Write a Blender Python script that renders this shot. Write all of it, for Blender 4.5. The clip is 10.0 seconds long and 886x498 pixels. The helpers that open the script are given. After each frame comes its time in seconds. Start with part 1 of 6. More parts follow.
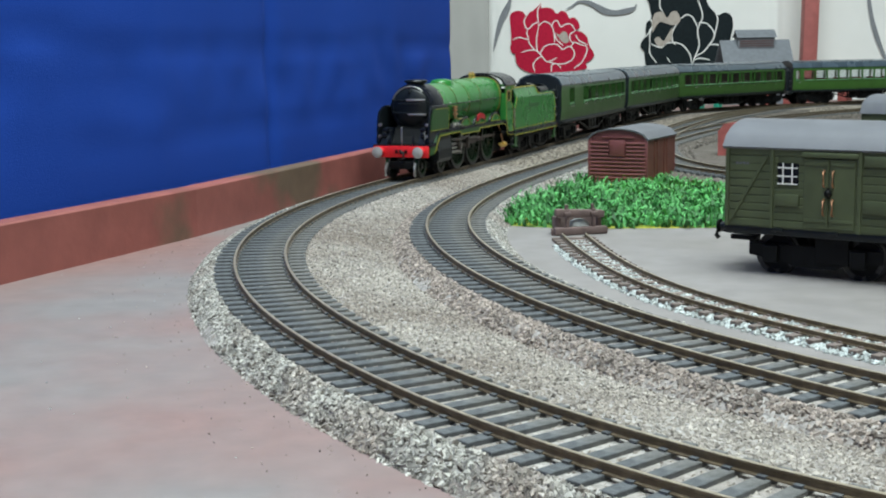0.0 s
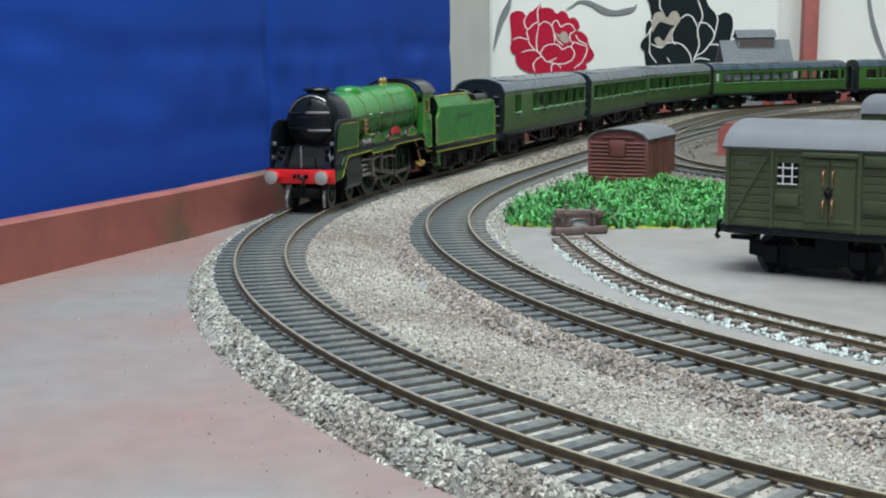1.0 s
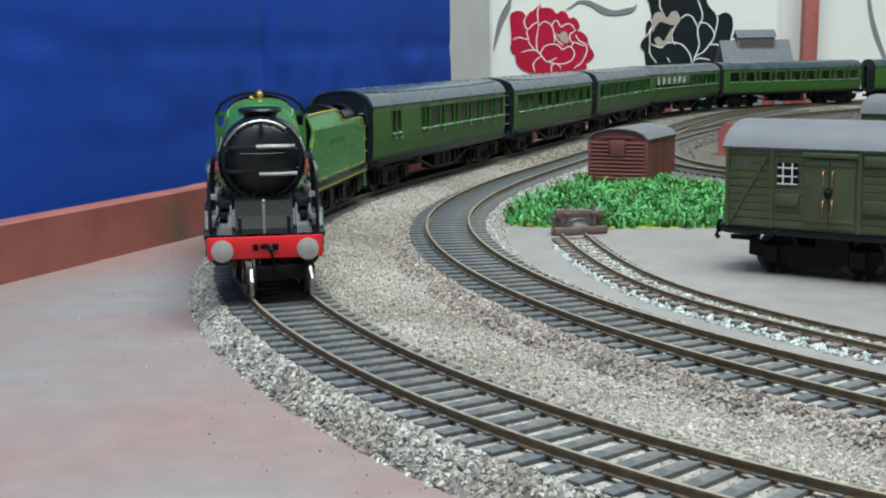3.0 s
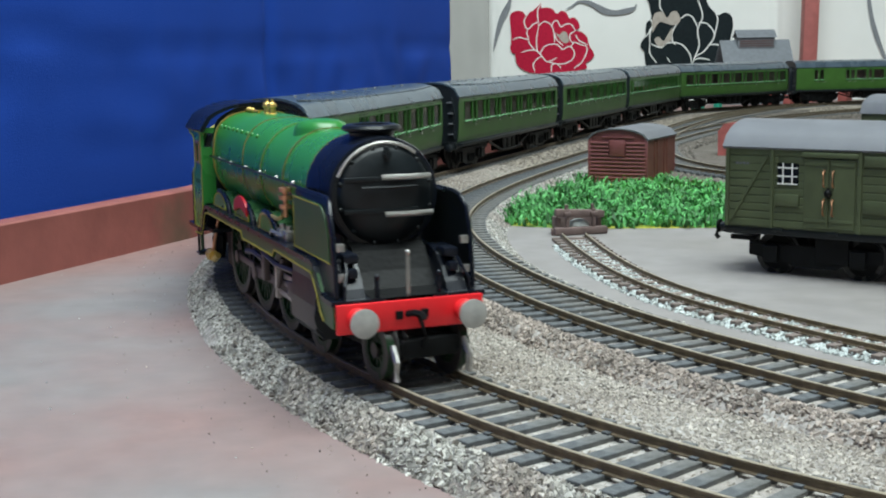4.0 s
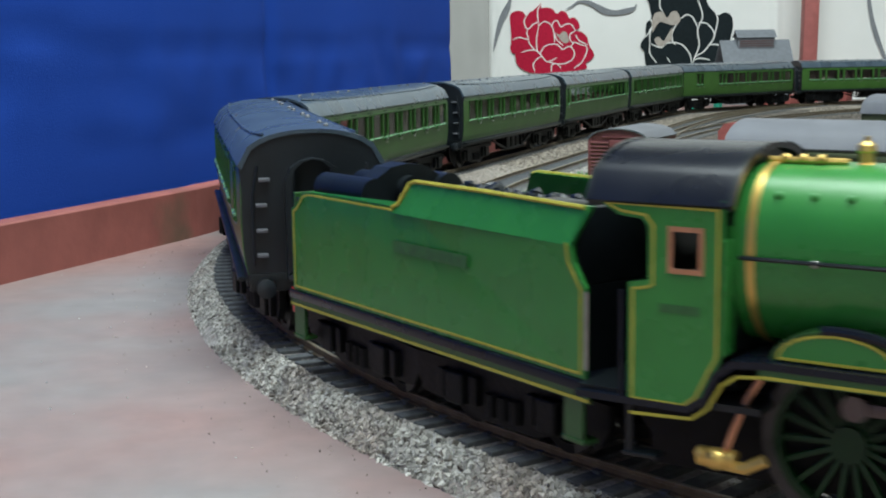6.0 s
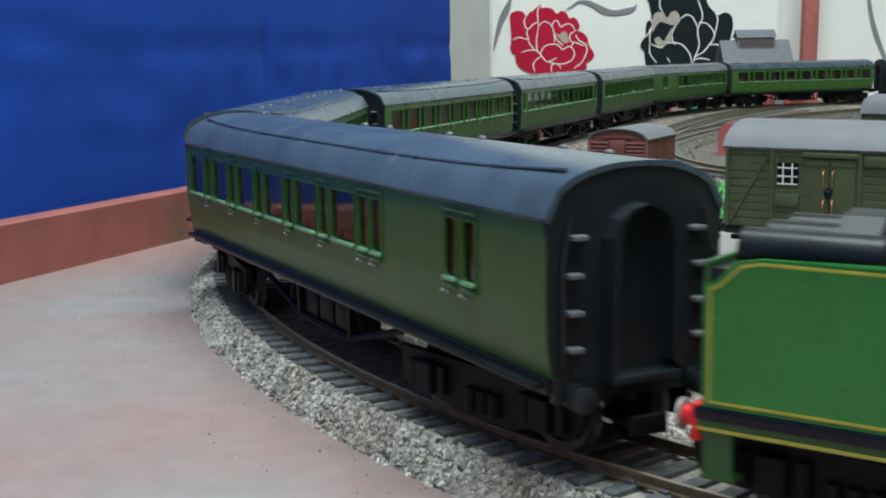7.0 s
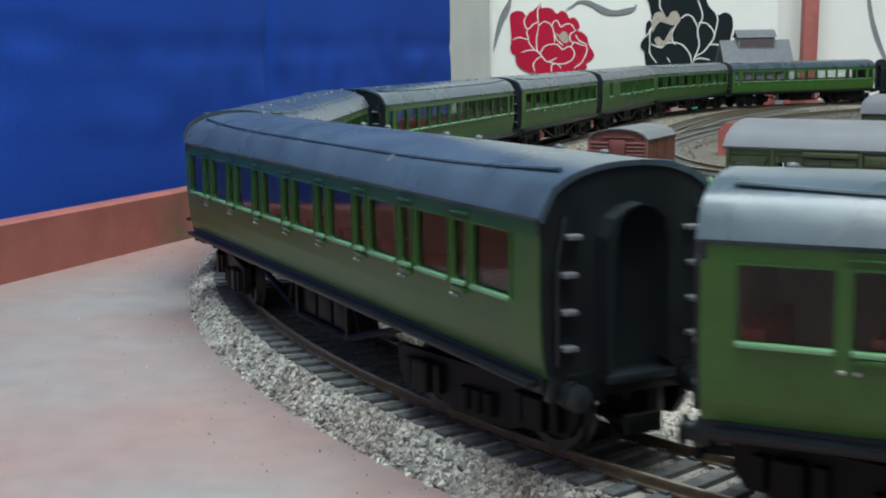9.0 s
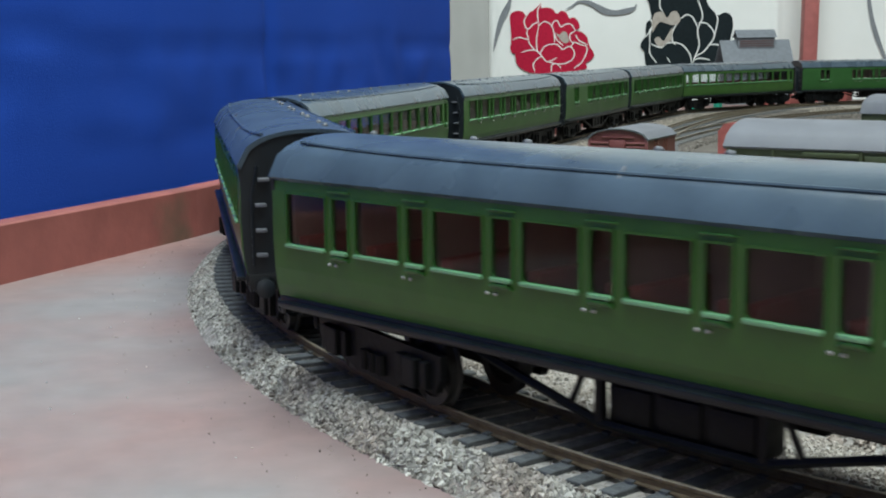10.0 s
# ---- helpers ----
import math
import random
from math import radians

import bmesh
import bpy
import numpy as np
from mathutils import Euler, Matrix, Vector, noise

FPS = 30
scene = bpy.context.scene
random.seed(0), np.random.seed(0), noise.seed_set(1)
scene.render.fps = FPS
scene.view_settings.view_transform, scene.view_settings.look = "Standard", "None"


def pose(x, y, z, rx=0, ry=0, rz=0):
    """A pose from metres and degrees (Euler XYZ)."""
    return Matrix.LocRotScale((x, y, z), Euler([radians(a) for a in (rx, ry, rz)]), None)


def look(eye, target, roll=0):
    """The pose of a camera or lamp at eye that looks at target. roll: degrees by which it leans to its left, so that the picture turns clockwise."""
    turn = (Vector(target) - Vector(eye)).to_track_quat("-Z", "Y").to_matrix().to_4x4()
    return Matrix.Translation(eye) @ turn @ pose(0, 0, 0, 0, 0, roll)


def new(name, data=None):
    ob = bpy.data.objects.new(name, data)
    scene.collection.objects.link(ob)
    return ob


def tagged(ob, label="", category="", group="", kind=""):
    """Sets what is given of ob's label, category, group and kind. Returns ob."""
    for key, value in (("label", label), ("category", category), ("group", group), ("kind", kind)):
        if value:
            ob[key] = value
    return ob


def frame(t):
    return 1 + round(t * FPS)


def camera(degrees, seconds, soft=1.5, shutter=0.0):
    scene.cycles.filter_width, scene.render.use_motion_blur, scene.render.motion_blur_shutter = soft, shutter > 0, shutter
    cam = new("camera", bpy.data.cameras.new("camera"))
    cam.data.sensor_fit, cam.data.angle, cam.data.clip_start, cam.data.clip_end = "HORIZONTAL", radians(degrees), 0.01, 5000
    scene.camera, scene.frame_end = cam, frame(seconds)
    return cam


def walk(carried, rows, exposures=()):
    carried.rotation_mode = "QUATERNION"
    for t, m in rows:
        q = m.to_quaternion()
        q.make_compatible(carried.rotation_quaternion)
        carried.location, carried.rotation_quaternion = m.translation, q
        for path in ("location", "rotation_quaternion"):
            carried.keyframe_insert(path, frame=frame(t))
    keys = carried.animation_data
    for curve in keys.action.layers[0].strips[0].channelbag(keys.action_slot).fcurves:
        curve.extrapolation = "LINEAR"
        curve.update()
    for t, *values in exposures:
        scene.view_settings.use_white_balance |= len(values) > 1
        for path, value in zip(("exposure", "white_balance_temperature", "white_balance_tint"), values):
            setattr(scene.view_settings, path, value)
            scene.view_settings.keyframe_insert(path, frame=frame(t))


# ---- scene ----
# The camera stands still beside a model railway of 1:76 scale; lengths of models are written in millimetres.
MM = 0.001
RAIL = 8.0            # rail top above the baseboard
cam = camera(38.24, 10.0, soft=2.0, shutter=0.3)
EYE = Matrix.Translation((0, 0, 0.0741)) @ Euler((radians(90 - 8.814), 0, 0)).to_matrix().to_4x4() @ pose(0, 0, 0, 0, 0, -0.886)
walk(cam, [(0, EYE), (10, EYE)])
scene.view_settings.exposure = 0.0

# ---- light: a ceiling lamp and an added fill lamp ----
world = bpy.data.worlds.new("world")
scene.world = world
world.use_nodes = True
sky = world.node_tree.nodes.new("ShaderNodeTexSky")
sky.sky_type, sky.sun_disc, sky.sun_elevation, sky.sun_rotation = "NISHITA", False, radians(35), radians(200)
world.node_tree.nodes["Background"].inputs["Strength"].default_value = 0.1
world.node_tree.links.new(sky.outputs["Color"], world.node_tree.nodes["Background"].inputs["Color"])


def area_lamp(name, m, sx, sy, power, color):
    lamp = bpy.data.lights.new(name, "AREA")
    lamp.shape, lamp.size, lamp.size_y, lamp.energy, lamp.color = "RECTANGLE", sx, sy, power, color
    ob = new(name, lamp)
    ob.matrix_world = m
    return ob


# Unseen fill lamp, added above and behind the camera to brighten near sides.
area_lamp("added_overhead_fill", look((-0.25, -0.85, 1.58), (-0.25, -0.84, 0.0)), 1.3, 0.6, 10, (0.87, 0.99, 0.985))
area_lamp("ceiling_light", look((0.25, 0.2, 1.58), (0.25, 0.21, 0.0)), 1.3, 1.3, 66, (0.87, 0.99, 0.985))


# ---- materials ----
def mat(name, base, rough=0.5, metal=0.0, var=0.15, scale=250.0, coarse=25.0, bump=0.15, bscale=900.0, other=None, mixat=(0.45, 0.6), spec=0.5, island=0.0, depth=0.0005):
    """A surface in two scales of variation; other: a second colour in coarse patches; island: brightness spread from piece to piece."""
    m = bpy.data.materials.new(name)
    m.use_nodes = True
    nt = m.node_tree
    b = nt.nodes["Principled BSDF"]
    b.inputs["Roughness"].default_value, b.inputs["Metallic"].default_value = rough, metal
    b.inputs["Specular IOR Level"].default_value = spec
    tc = nt.nodes.new("ShaderNodeTexCoord")

    def noise_at(s, detail=4.0):
        n = nt.nodes.new("ShaderNodeTexNoise")
        n.inputs["Scale"].default_value, n.inputs["Detail"].default_value = s, detail
        nt.links.new(tc.outputs["Object"], n.inputs["Vector"])
        return n

    def ramp(src, lo, hi, p0=0.3, p1=0.7):
        r = nt.nodes.new("ShaderNodeValToRGB")
        r.color_ramp.elements[0].position, r.color_ramp.elements[1].position = p0, p1
        r.color_ramp.elements[0].color, r.color_ramp.elements[1].color = (*lo, 1), (*hi, 1)
        nt.links.new(src, r.inputs["Fac"])
        return r.outputs["Color"]

    def mix(a, c, fac=None, mode="MIX", f=1.0):
        x = nt.nodes.new("ShaderNodeMix")
        x.data_type, x.blend_type = "RGBA", mode
        x.inputs["Factor"].default_value = f
        if fac is not None:
            nt.links.new(fac, x.inputs["Factor"])
        nt.links.new(a, x.inputs["A"])
        nt.links.new(c, x.inputs["B"])
        return x.outputs["Result"]

    col = ramp(noise_at(scale).outputs["Fac"], [c * (1 - var) for c in base], [min(1, c * (1 + var)) for c in base])
    if other is not None:
        oc = ramp(noise_at(scale * 1.3).outputs["Fac"], [c * (1 - var) for c in other], [min(1, c * (1 + var)) for c in other])
        col = mix(col, oc, ramp(noise_at(coarse, 6).outputs["Fac"], (0, 0, 0), (1, 1, 1), *mixat))
    elif var > 0:
        col = mix(col, ramp(noise_at(coarse, 3).outputs["Fac"], [1 - var * 0.6] * 3, [1 + var * 0.3] * 3), None, "MULTIPLY")
    if island > 0:
        g = nt.nodes.new("ShaderNodeNewGeometry")
        col = mix(col, ramp(g.outputs["Random Per Island"], [1 - island] * 3, [1 + island] * 3, 0, 1), None, "MULTIPLY")
    nt.links.new(col, b.inputs["Base Color"])
    rr = nt.nodes.new("ShaderNodeMapRange")
    rr.inputs["To Min"].default_value, rr.inputs["To Max"].default_value = max(0.03, rough - 0.08), min(1, rough + 0.1)
    nt.links.new(noise_at(scale * 0.5).outputs["Fac"], rr.inputs["Value"])
    nt.links.new(rr.outputs["Result"], b.inputs["Roughness"])
    if bump > 0:
        bp = nt.nodes.new("ShaderNodeBump")
        bp.inputs["Strength"].default_value, bp.inputs["Distance"].default_value = bump, depth
        nt.links.new(noise_at(bscale, 6).outputs["Fac"], bp.inputs["Height"])
        nt.links.new(bp.outputs["Normal"], b.inputs["Normal"])
    return m


def glass(name, tint, rough=0.05):
    m = bpy.data.materials.new(name)
    m.use_nodes = True
    b = m.node_tree.nodes["Principled BSDF"]
    b.inputs["Base Color"].default_value = (*tint, 1)
    b.inputs["Roughness"].default_value, b.inputs["IOR"].default_value, b.inputs["Transmission Weight"].default_value = rough, 1.3, 1.0
    return m


M = {
    "board": mat("painted_board", (0.195, 0.178, 0.176), 0.65, var=0.09, scale=110, coarse=5.5, other=(0.222, 0.135, 0.125), mixat=(0.40, 0.56), spec=0.25, bump=0.15, bscale=220),
    "board_grey": mat("grey_painted_board", (0.215, 0.20, 0.195), 0.65, var=0.10, scale=90, coarse=9, other=(0.175, 0.16, 0.15), mixat=(0.46, 0.66), spec=0.25, bump=0.15, bscale=220),
    "narrow_sleeper": mat("brown_sleeper", (0.17, 0.135, 0.12), 0.8, var=0.3, scale=300, coarse=60, bump=0.4),
    "edging": mat("red_oxide_paint", (0.27, 0.086, 0.072), 0.6, var=0.16, scale=70, coarse=11, other=(0.135, 0.09, 0.06), mixat=(0.56, 0.64), bump=0.2, bscale=400),
    "cloth": mat("blue_cotton", (0.011, 0.056, 0.345), 0.85, var=0.06, scale=9, coarse=3, bump=0.3, bscale=1500, spec=0.15),
    "curtain": mat("white_curtain", (0.80, 0.80, 0.78), 0.85, var=0.03, scale=20, coarse=3, bump=0.3, bscale=1200, spec=0.2),
    "print_red": mat("red_print", (0.46, 0.012, 0.045), 0.85, var=0.12, scale=300, bump=0.2, bscale=1200, spec=0.2),
    "print_dark": mat("dark_print", (0.010, 0.016, 0.019), 0.85, var=0.2, scale=300, bump=0.2, bscale=1200, spec=0.2),
    "print_grey": mat("grey_print", (0.22, 0.23, 0.25), 0.85, var=0.12, scale=200, bump=0.2, bscale=1200, spec=0.2),
    "print_tan": mat("tan_print", (0.42, 0.37, 0.33), 0.85, var=0.1, scale=200, bump=0.2, bscale=1200, spec=0.2),
    "plaster": mat("plaster", (0.42, 0.415, 0.40), 0.9, var=0.05, scale=20, coarse=2, bump=0.1),
    "carpet": mat("carpet", (0.22, 0.18, 0.15), 0.95, var=0.2, scale=200, coarse=5, bump=0.4),
    "bed": mat("glued_gravel", (0.33, 0.31, 0.29), 0.95, var=0.35, scale=700, coarse=45, other=(0.22, 0.19, 0.17), mixat=(0.45, 0.65), bump=0.9, bscale=900, depth=0.001),
    "stones": mat("grey_ballast", (0.335, 0.325, 0.298), 0.95, var=0.22, scale=300, coarse=40, other=(0.29, 0.25, 0.22), mixat=(0.48, 0.66), bump=0.4, bscale=2500, island=0.55),
    "stones_fine": mat("fine_grey_gravel", (0.36, 0.33, 0.295), 0.95, var=0.25, scale=300, coarse=14, other=(0.25, 0.215, 0.185), mixat=(0.42, 0.62), bump=0.3, bscale=2500, island=0.28),
    "stones_brown": mat("brown_ballast", (0.30, 0.255, 0.225), 0.95, var=0.3, scale=300, coarse=60, bump=0.4, bscale=2500, island=0.5),
    "stones_far": mat("weathered_ballast", (0.215, 0.188, 0.158), 0.95, var=0.3, scale=300, coarse=40, bump=0.4, bscale=2500, island=0.5),
    "stones_white": mat("white_ballast", (0.44, 0.475, 0.465), 0.9, var=0.2, scale=300, coarse=60, bump=0.4, bscale=2500, island=0.3),
    "sleeper": mat("dusty_sleeper", (0.088, 0.094, 0.100), 0.8, var=0.35, scale=350, coarse=40, other=(0.145, 0.14, 0.13), mixat=(0.48, 0.7), bump=0.4, bscale=1800, spec=0.3),
    "rail": mat("rusty_rail", (0.17, 0.13, 0.085), 0.45, metal=0.6, var=0.25, scale=400, coarse=30, bump=0.25),
    "railtop": mat("worn_rail_head", (0.34, 0.29, 0.215), 0.42, metal=0.5, var=0.2, scale=500, coarse=20, bump=0.1),
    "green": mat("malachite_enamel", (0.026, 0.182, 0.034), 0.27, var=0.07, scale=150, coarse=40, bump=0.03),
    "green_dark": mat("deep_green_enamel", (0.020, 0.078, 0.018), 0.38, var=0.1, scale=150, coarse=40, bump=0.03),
    # Wheel green darkened to hold the shade below the running plate.
    "wheel_green": mat("wheel_green", (0.004, 0.026, 0.007), 0.45, var=0.2, scale=200, bump=0.05, spec=0.3),
    "yard": mat("dark_yard_gravel", (0.10, 0.085, 0.072), 0.95, var=0.35, scale=500, coarse=30, other=(0.14, 0.125, 0.11), mixat=(0.45, 0.65), bump=0.8, bscale=900, depth=0.001),
    "stones_dark": mat("dirty_ballast", (0.15, 0.132, 0.115), 0.95, var=0.3, scale=300, coarse=40, bump=0.4, bscale=2500, island=0.5),
    "coach": mat("coach_green", (0.038, 0.106, 0.019), 0.34, var=0.12, scale=120, coarse=35, bump=0.05),
    "coach_edge": mat("coach_green_moulding", (0.032, 0.105, 0.024), 0.2, var=0.1, scale=120, bump=0.03),
    # Sill green made paler, so the glint from overhead sits in its colour.
    "coach_sill": mat("coach_sill_highlight", (0.17, 0.36, 0.19), 0.13, var=0.1, scale=200, bump=0.0),
    "van": mat("olive_van", (0.064, 0.080, 0.036), 0.55, var=0.15, scale=150, coarse=40, bump=0.1),
    "black": mat("black_enamel", (0.007, 0.010, 0.012), 0.33, var=0.25, scale=200, coarse=50, bump=0.1, spec=0.34),
    "black_gloss": mat("black_lacquer", (0.005, 0.007, 0.013), 0.27, var=0.1, scale=200, bump=0.03, spec=0.3),
    "chassis": mat("near_black_chassis", (0.003, 0.0035, 0.004), 0.5, var=0.4, scale=250, coarse=60, bump=0.3, spec=0.18),
    "roof": mat("coach_roof_grey", (0.052, 0.076, 0.100), 0.27, var=0.18, scale=90, coarse=25, bump=0.2, bscale=260),
    "roof_van": mat("van_roof_grey", (0.115, 0.12, 0.135), 0.6, var=0.1, scale=90, coarse=25, bump=0.1),
    "gangway": mat("gangway_black", (0.012, 0.016, 0.020), 0.36, var=0.2, scale=120, bump=0.1, spec=0.4),
    "steel": mat("bright_steel", (0.45, 0.44, 0.42), 0.35, metal=0.9, var=0.15, scale=400, bump=0.05),
    "white_metal": mat("greyed_white_metal", (0.40, 0.40, 0.38), 0.45, metal=0.3, var=0.15, scale=400, bump=0.1),
    "rod": mat("dull_rod", (0.12, 0.098, 0.092), 0.45, metal=0.5, var=0.2, scale=300, bump=0.08),
    # Tyre steel darkened too, for that same shade low on the vehicles.
    "tyre": mat("shaded_wheel_tyre", (0.045, 0.044, 0.043), 0.42, metal=0.5, var=0.2, scale=400, bump=0.08),
    "brass": mat("brass", (0.66, 0.45, 0.13), 0.32, metal=0.7, var=0.12, scale=300, bump=0.05),
    "brass_dull": mat("dull_brass", (0.36, 0.27, 0.10), 0.4, metal=0.5, var=0.15, scale=300, bump=0.05),
    "copper": mat("copper", (0.62, 0.32, 0.18), 0.32, metal=0.75, var=0.12, scale=300, bump=0.05),
    "red": mat("red_enamel", (0.68, 0.016, 0.022), 0.4, var=0.08, scale=200, bump=0.05),
    "plate_red": mat("red_nameplate", (0.42, 0.010, 0.020), 0.35, var=0.1, scale=300, bump=0.05),
    "yellow": mat("yellow_lining", (0.38, 0.34, 0.04), 0.45, var=0.12, scale=300, bump=0.0),
    "orange": mat("orange_lining", (0.17, 0.15, 0.04), 0.45, var=0.15, scale=300, bump=0.0),
    "cream": mat("cream_trim", (0.62, 0.60, 0.36), 0.5, var=0.1, scale=300, bump=0.0),
    "white": mat("white_bars", (0.75, 0.75, 0.72), 0.5, var=0.08, scale=300, bump=0.0),
    # Seats and interior are paled to stand in for haze reflected by the panes.
    "seat": mat("red_seat", (0.24, 0.04, 0.035), 0.8, var=0.15, scale=200, bump=0.1),
    "inside": mat("brown_inside", (0.24, 0.165, 0.145), 0.7, var=0.15, scale=100, bump=0.05),
    "pane": glass("pane_plastic", (0.80, 0.84, 0.84)),
    "shed": mat("maroon_van_body", (0.175, 0.055, 0.055), 0.45, var=0.15, scale=150, coarse=50, bump=0.1),
    "shed_side": mat("brown_van_side", (0.13, 0.042, 0.030), 0.6, var=0.2, scale=120, coarse=50, bump=0.1),
    "grass": mat("green_turf", (0.070, 0.26, 0.075), 0.5, var=0.4, scale=120, coarse=40, bump=0.2, island=0.68, spec=0.3),
    "grass_base": mat("yellow_green_flock", (0.13, 0.24, 0.035), 0.95, var=0.35, scale=400, coarse=35, other=(0.40, 0.38, 0.03), mixat=(0.45, 0.6), bump=0.8, bscale=900, depth=0.001),
    "timber": mat("brown_timber", (0.13, 0.088, 0.08), 0.7, var=0.25, scale=200, bump=0.3),
    "slate": mat("grey_slate", (0.17, 0.185, 0.21), 0.7, var=0.12, scale=200, coarse=40, bump=0.2),
    "brick": mat("red_brickwork", (0.33, 0.085, 0.075), 0.8, var=0.15, scale=300, coarse=60, bump=0.3),
    "post": mat("red_post_paint", (0.42, 0.13, 0.12), 0.6, var=0.12, scale=100, coarse=15, bump=0.1),
    "teal": mat("teal_plastic", (0.02, 0.30, 0.20), 0.4, var=0.1, scale=200, bump=0.0),
    "crest": mat("worn_transfer", (0.028, 0.115, 0.03), 0.5, var=0.3, scale=500, bump=0.0),
}


# ---- mesh helpers (millimetres in, metres out) ----
def mesh_of(name, bm, material, smooth=False):
    me = bpy.data.meshes.new(name)
    bmesh.ops.scale(bm, vec=(MM, MM, MM), verts=bm.verts)
    bmesh.ops.recalc_face_normals(bm, faces=bm.faces)
    bm.to_mesh(me)
    bm.free()
    for one in (material if isinstance(material, (list, tuple)) else [material]):
        me.materials.append(M[one])
    if smooth:
        for p in me.polygons:
            p.use_smooth = True
        me.set_sharp_from_angle(angle=radians(38))
    return me


def part(name, bm, material, parent=None, label="", smooth=True):
    """One mesh object under a thing or a part."""
    ob = new(name, mesh_of(name, bm, material, smooth))
    if parent is not None:
        ob.parent = parent
    return tagged(ob, label)


def again(ob, m, parent=None):
    """Another object on the same mesh, at the pose m in its parent's space."""
    o = new(ob.name.split(".")[0], ob.data)
    o.parent = parent or ob.parent
    o.matrix_basis = m
    return tagged(o, ob.get("label", ""))


def at(x, y, z, rx=0, ry=0, rz=0):
    return pose(x * MM, y * MM, z * MM, rx, ry, rz)


def empty(name, label, category, group="", kind=""):
    return tagged(new(name), label, category, group, kind)


def box(bm, x0, x1, y0, y1, z0, z1, bev=0.0, m=None, mi=0):
    r = bmesh.ops.create_cube(bm, size=1)
    for v in r["verts"]:
        v.co = Vector(((x0 + x1) / 2 + v.co.x * (x1 - x0), (y0 + y1) / 2 + v.co.y * (y1 - y0), (z0 + z1) / 2 + v.co.z * (z1 - z0)))
    faces = {f for v in r["verts"] for f in v.link_faces}
    for f in faces:
        f.material_index = mi
    if bev > 0:
        es = list({e for v in r["verts"] for e in v.link_edges})
        got = bmesh.ops.bevel(bm, geom=es, offset=bev, segments=2, affect="EDGES", profile=0.5)
        if m is not None:
            bmesh.ops.transform(bm, matrix=m, verts=list({v for f in got["faces"] for v in f.verts} | {v for v in r["verts"] if v.is_valid}))
    elif m is not None:
        bmesh.ops.transform(bm, matrix=m, verts=r["verts"])
    return bm


def cyl(bm, p, q, r0, r1=None, n=16):
    """A closed round bar from p to q."""
    p, q = Vector(p), Vector(q)
    m = Matrix.Translation((p + q) / 2) @ (q - p).to_track_quat("Z", "Y").to_matrix().to_4x4()
    bmesh.ops.create_cone(bm, cap_ends=True, segments=n, radius1=r0, radius2=r0 if r1 is None else r1, depth=(q - p).length, matrix=m)
    return bm


def ball(bm, c, r, sx=1, sy=1, sz=1, n=12):
    bmesh.ops.create_uvsphere(bm, u_segments=n, v_segments=max(6, n // 2), radius=r, matrix=Matrix.Translation(c) @ Matrix.Diagonal((sx, sy, sz, 1)))
    return bm


def tube(bm, pts, r, n=8):
    """A bent pipe through points."""
    pts = [Vector(p) for p in pts]
    rings = []
    for i, p in enumerate(pts):
        d = (pts[min(i + 1, len(pts) - 1)] - pts[max(i - 1, 0)]).normalized()
        q = d.to_track_quat("Z", "Y")
        rings.append([bm.verts.new(p + q @ Vector((r * math.cos(2 * math.pi * k / n), r * math.sin(2 * math.pi * k / n), 0))) for k in range(n)])
    for a, b in zip(rings, rings[1:]):
        for k in range(n):
            bm.faces.new((a[k], a[(k + 1) % n], b[(k + 1) % n], b[k]))
    bm.faces.new(rings[0])
    bm.faces.new(rings[-1])
    return bm


def loft(bm, rings, caps=True, closed=True, mi=0):
    """A skin over rings of points of equal count."""
    vs = [[bm.verts.new(p) for p in ring] for ring in rings]
    n = len(vs[0])
    for a, b in zip(vs, vs[1:]):
        for k in range(n if closed else n - 1):
            f = bm.faces.new((a[k], a[(k + 1) % n], b[(k + 1) % n], b[k]))
            f.material_index = mi
    if caps and closed:
        bm.faces.new(vs[0]).material_index = mi
        bm.faces.new(vs[-1]).material_index = mi
    return bm


def plate(bm, outline, y0, y1, mi=0):
    """An outline in x and z, thick from y0 to y1."""
    return loft(bm, [[(x, y0, z) for x, z in outline], [(x, y1, z) for x, z in outline]], mi=mi)


def lathe(bm, profile, c=(0, 0, 0), axis="Z", n=24):
    """Round body from (radius, height) pairs."""
    rings = []
    for r, h in profile:
        ring = []
        for k in range(n):
            a = 2 * math.pi * k / n
            p = {"Z": (r * math.cos(a), r * math.sin(a), h), "X": (h, r * math.cos(a), r * math.sin(a)), "Y": (r * math.cos(a), h, r * math.sin(a))}[axis]
            ring.append((p[0] + c[0], p[1] + c[1], p[2] + c[2]))
        rings.append(ring)
    return loft(bm, rings, caps=profile[0] != profile[-1])


def strip(bm, outline, y, w, t, closed=True, mi=0):
    """A raised thin line of width w along an outline in x and z, at side y, t proud."""
    pts = [Vector((x, 0, z)) for x, z in outline]
    n = len(pts)
    inner, outer = [], []
    for i, p in enumerate(pts):
        a = pts[(i - 1) % n] if closed or i else p - (pts[1] - p)
        b = pts[(i + 1) % n] if closed or i < n - 1 else p + (p - pts[i - 1])
        d = ((p - a).normalized() + (b - p).normalized()).normalized()
        s = Vector((-d.z, 0, d.x)) * (w / 2 / max(0.5, d.dot((b - p).normalized())))
        inner.append(p + s)
        outer.append(p - s)
    for i in range(n if closed else n - 1):
        j = (i + 1) % n
        loft(bm, [[(q.x, yy, q.z) for q in (inner[i], inner[j], outer[j], outer[i])] for yy in (y, y + t)], mi=mi)
    return bm


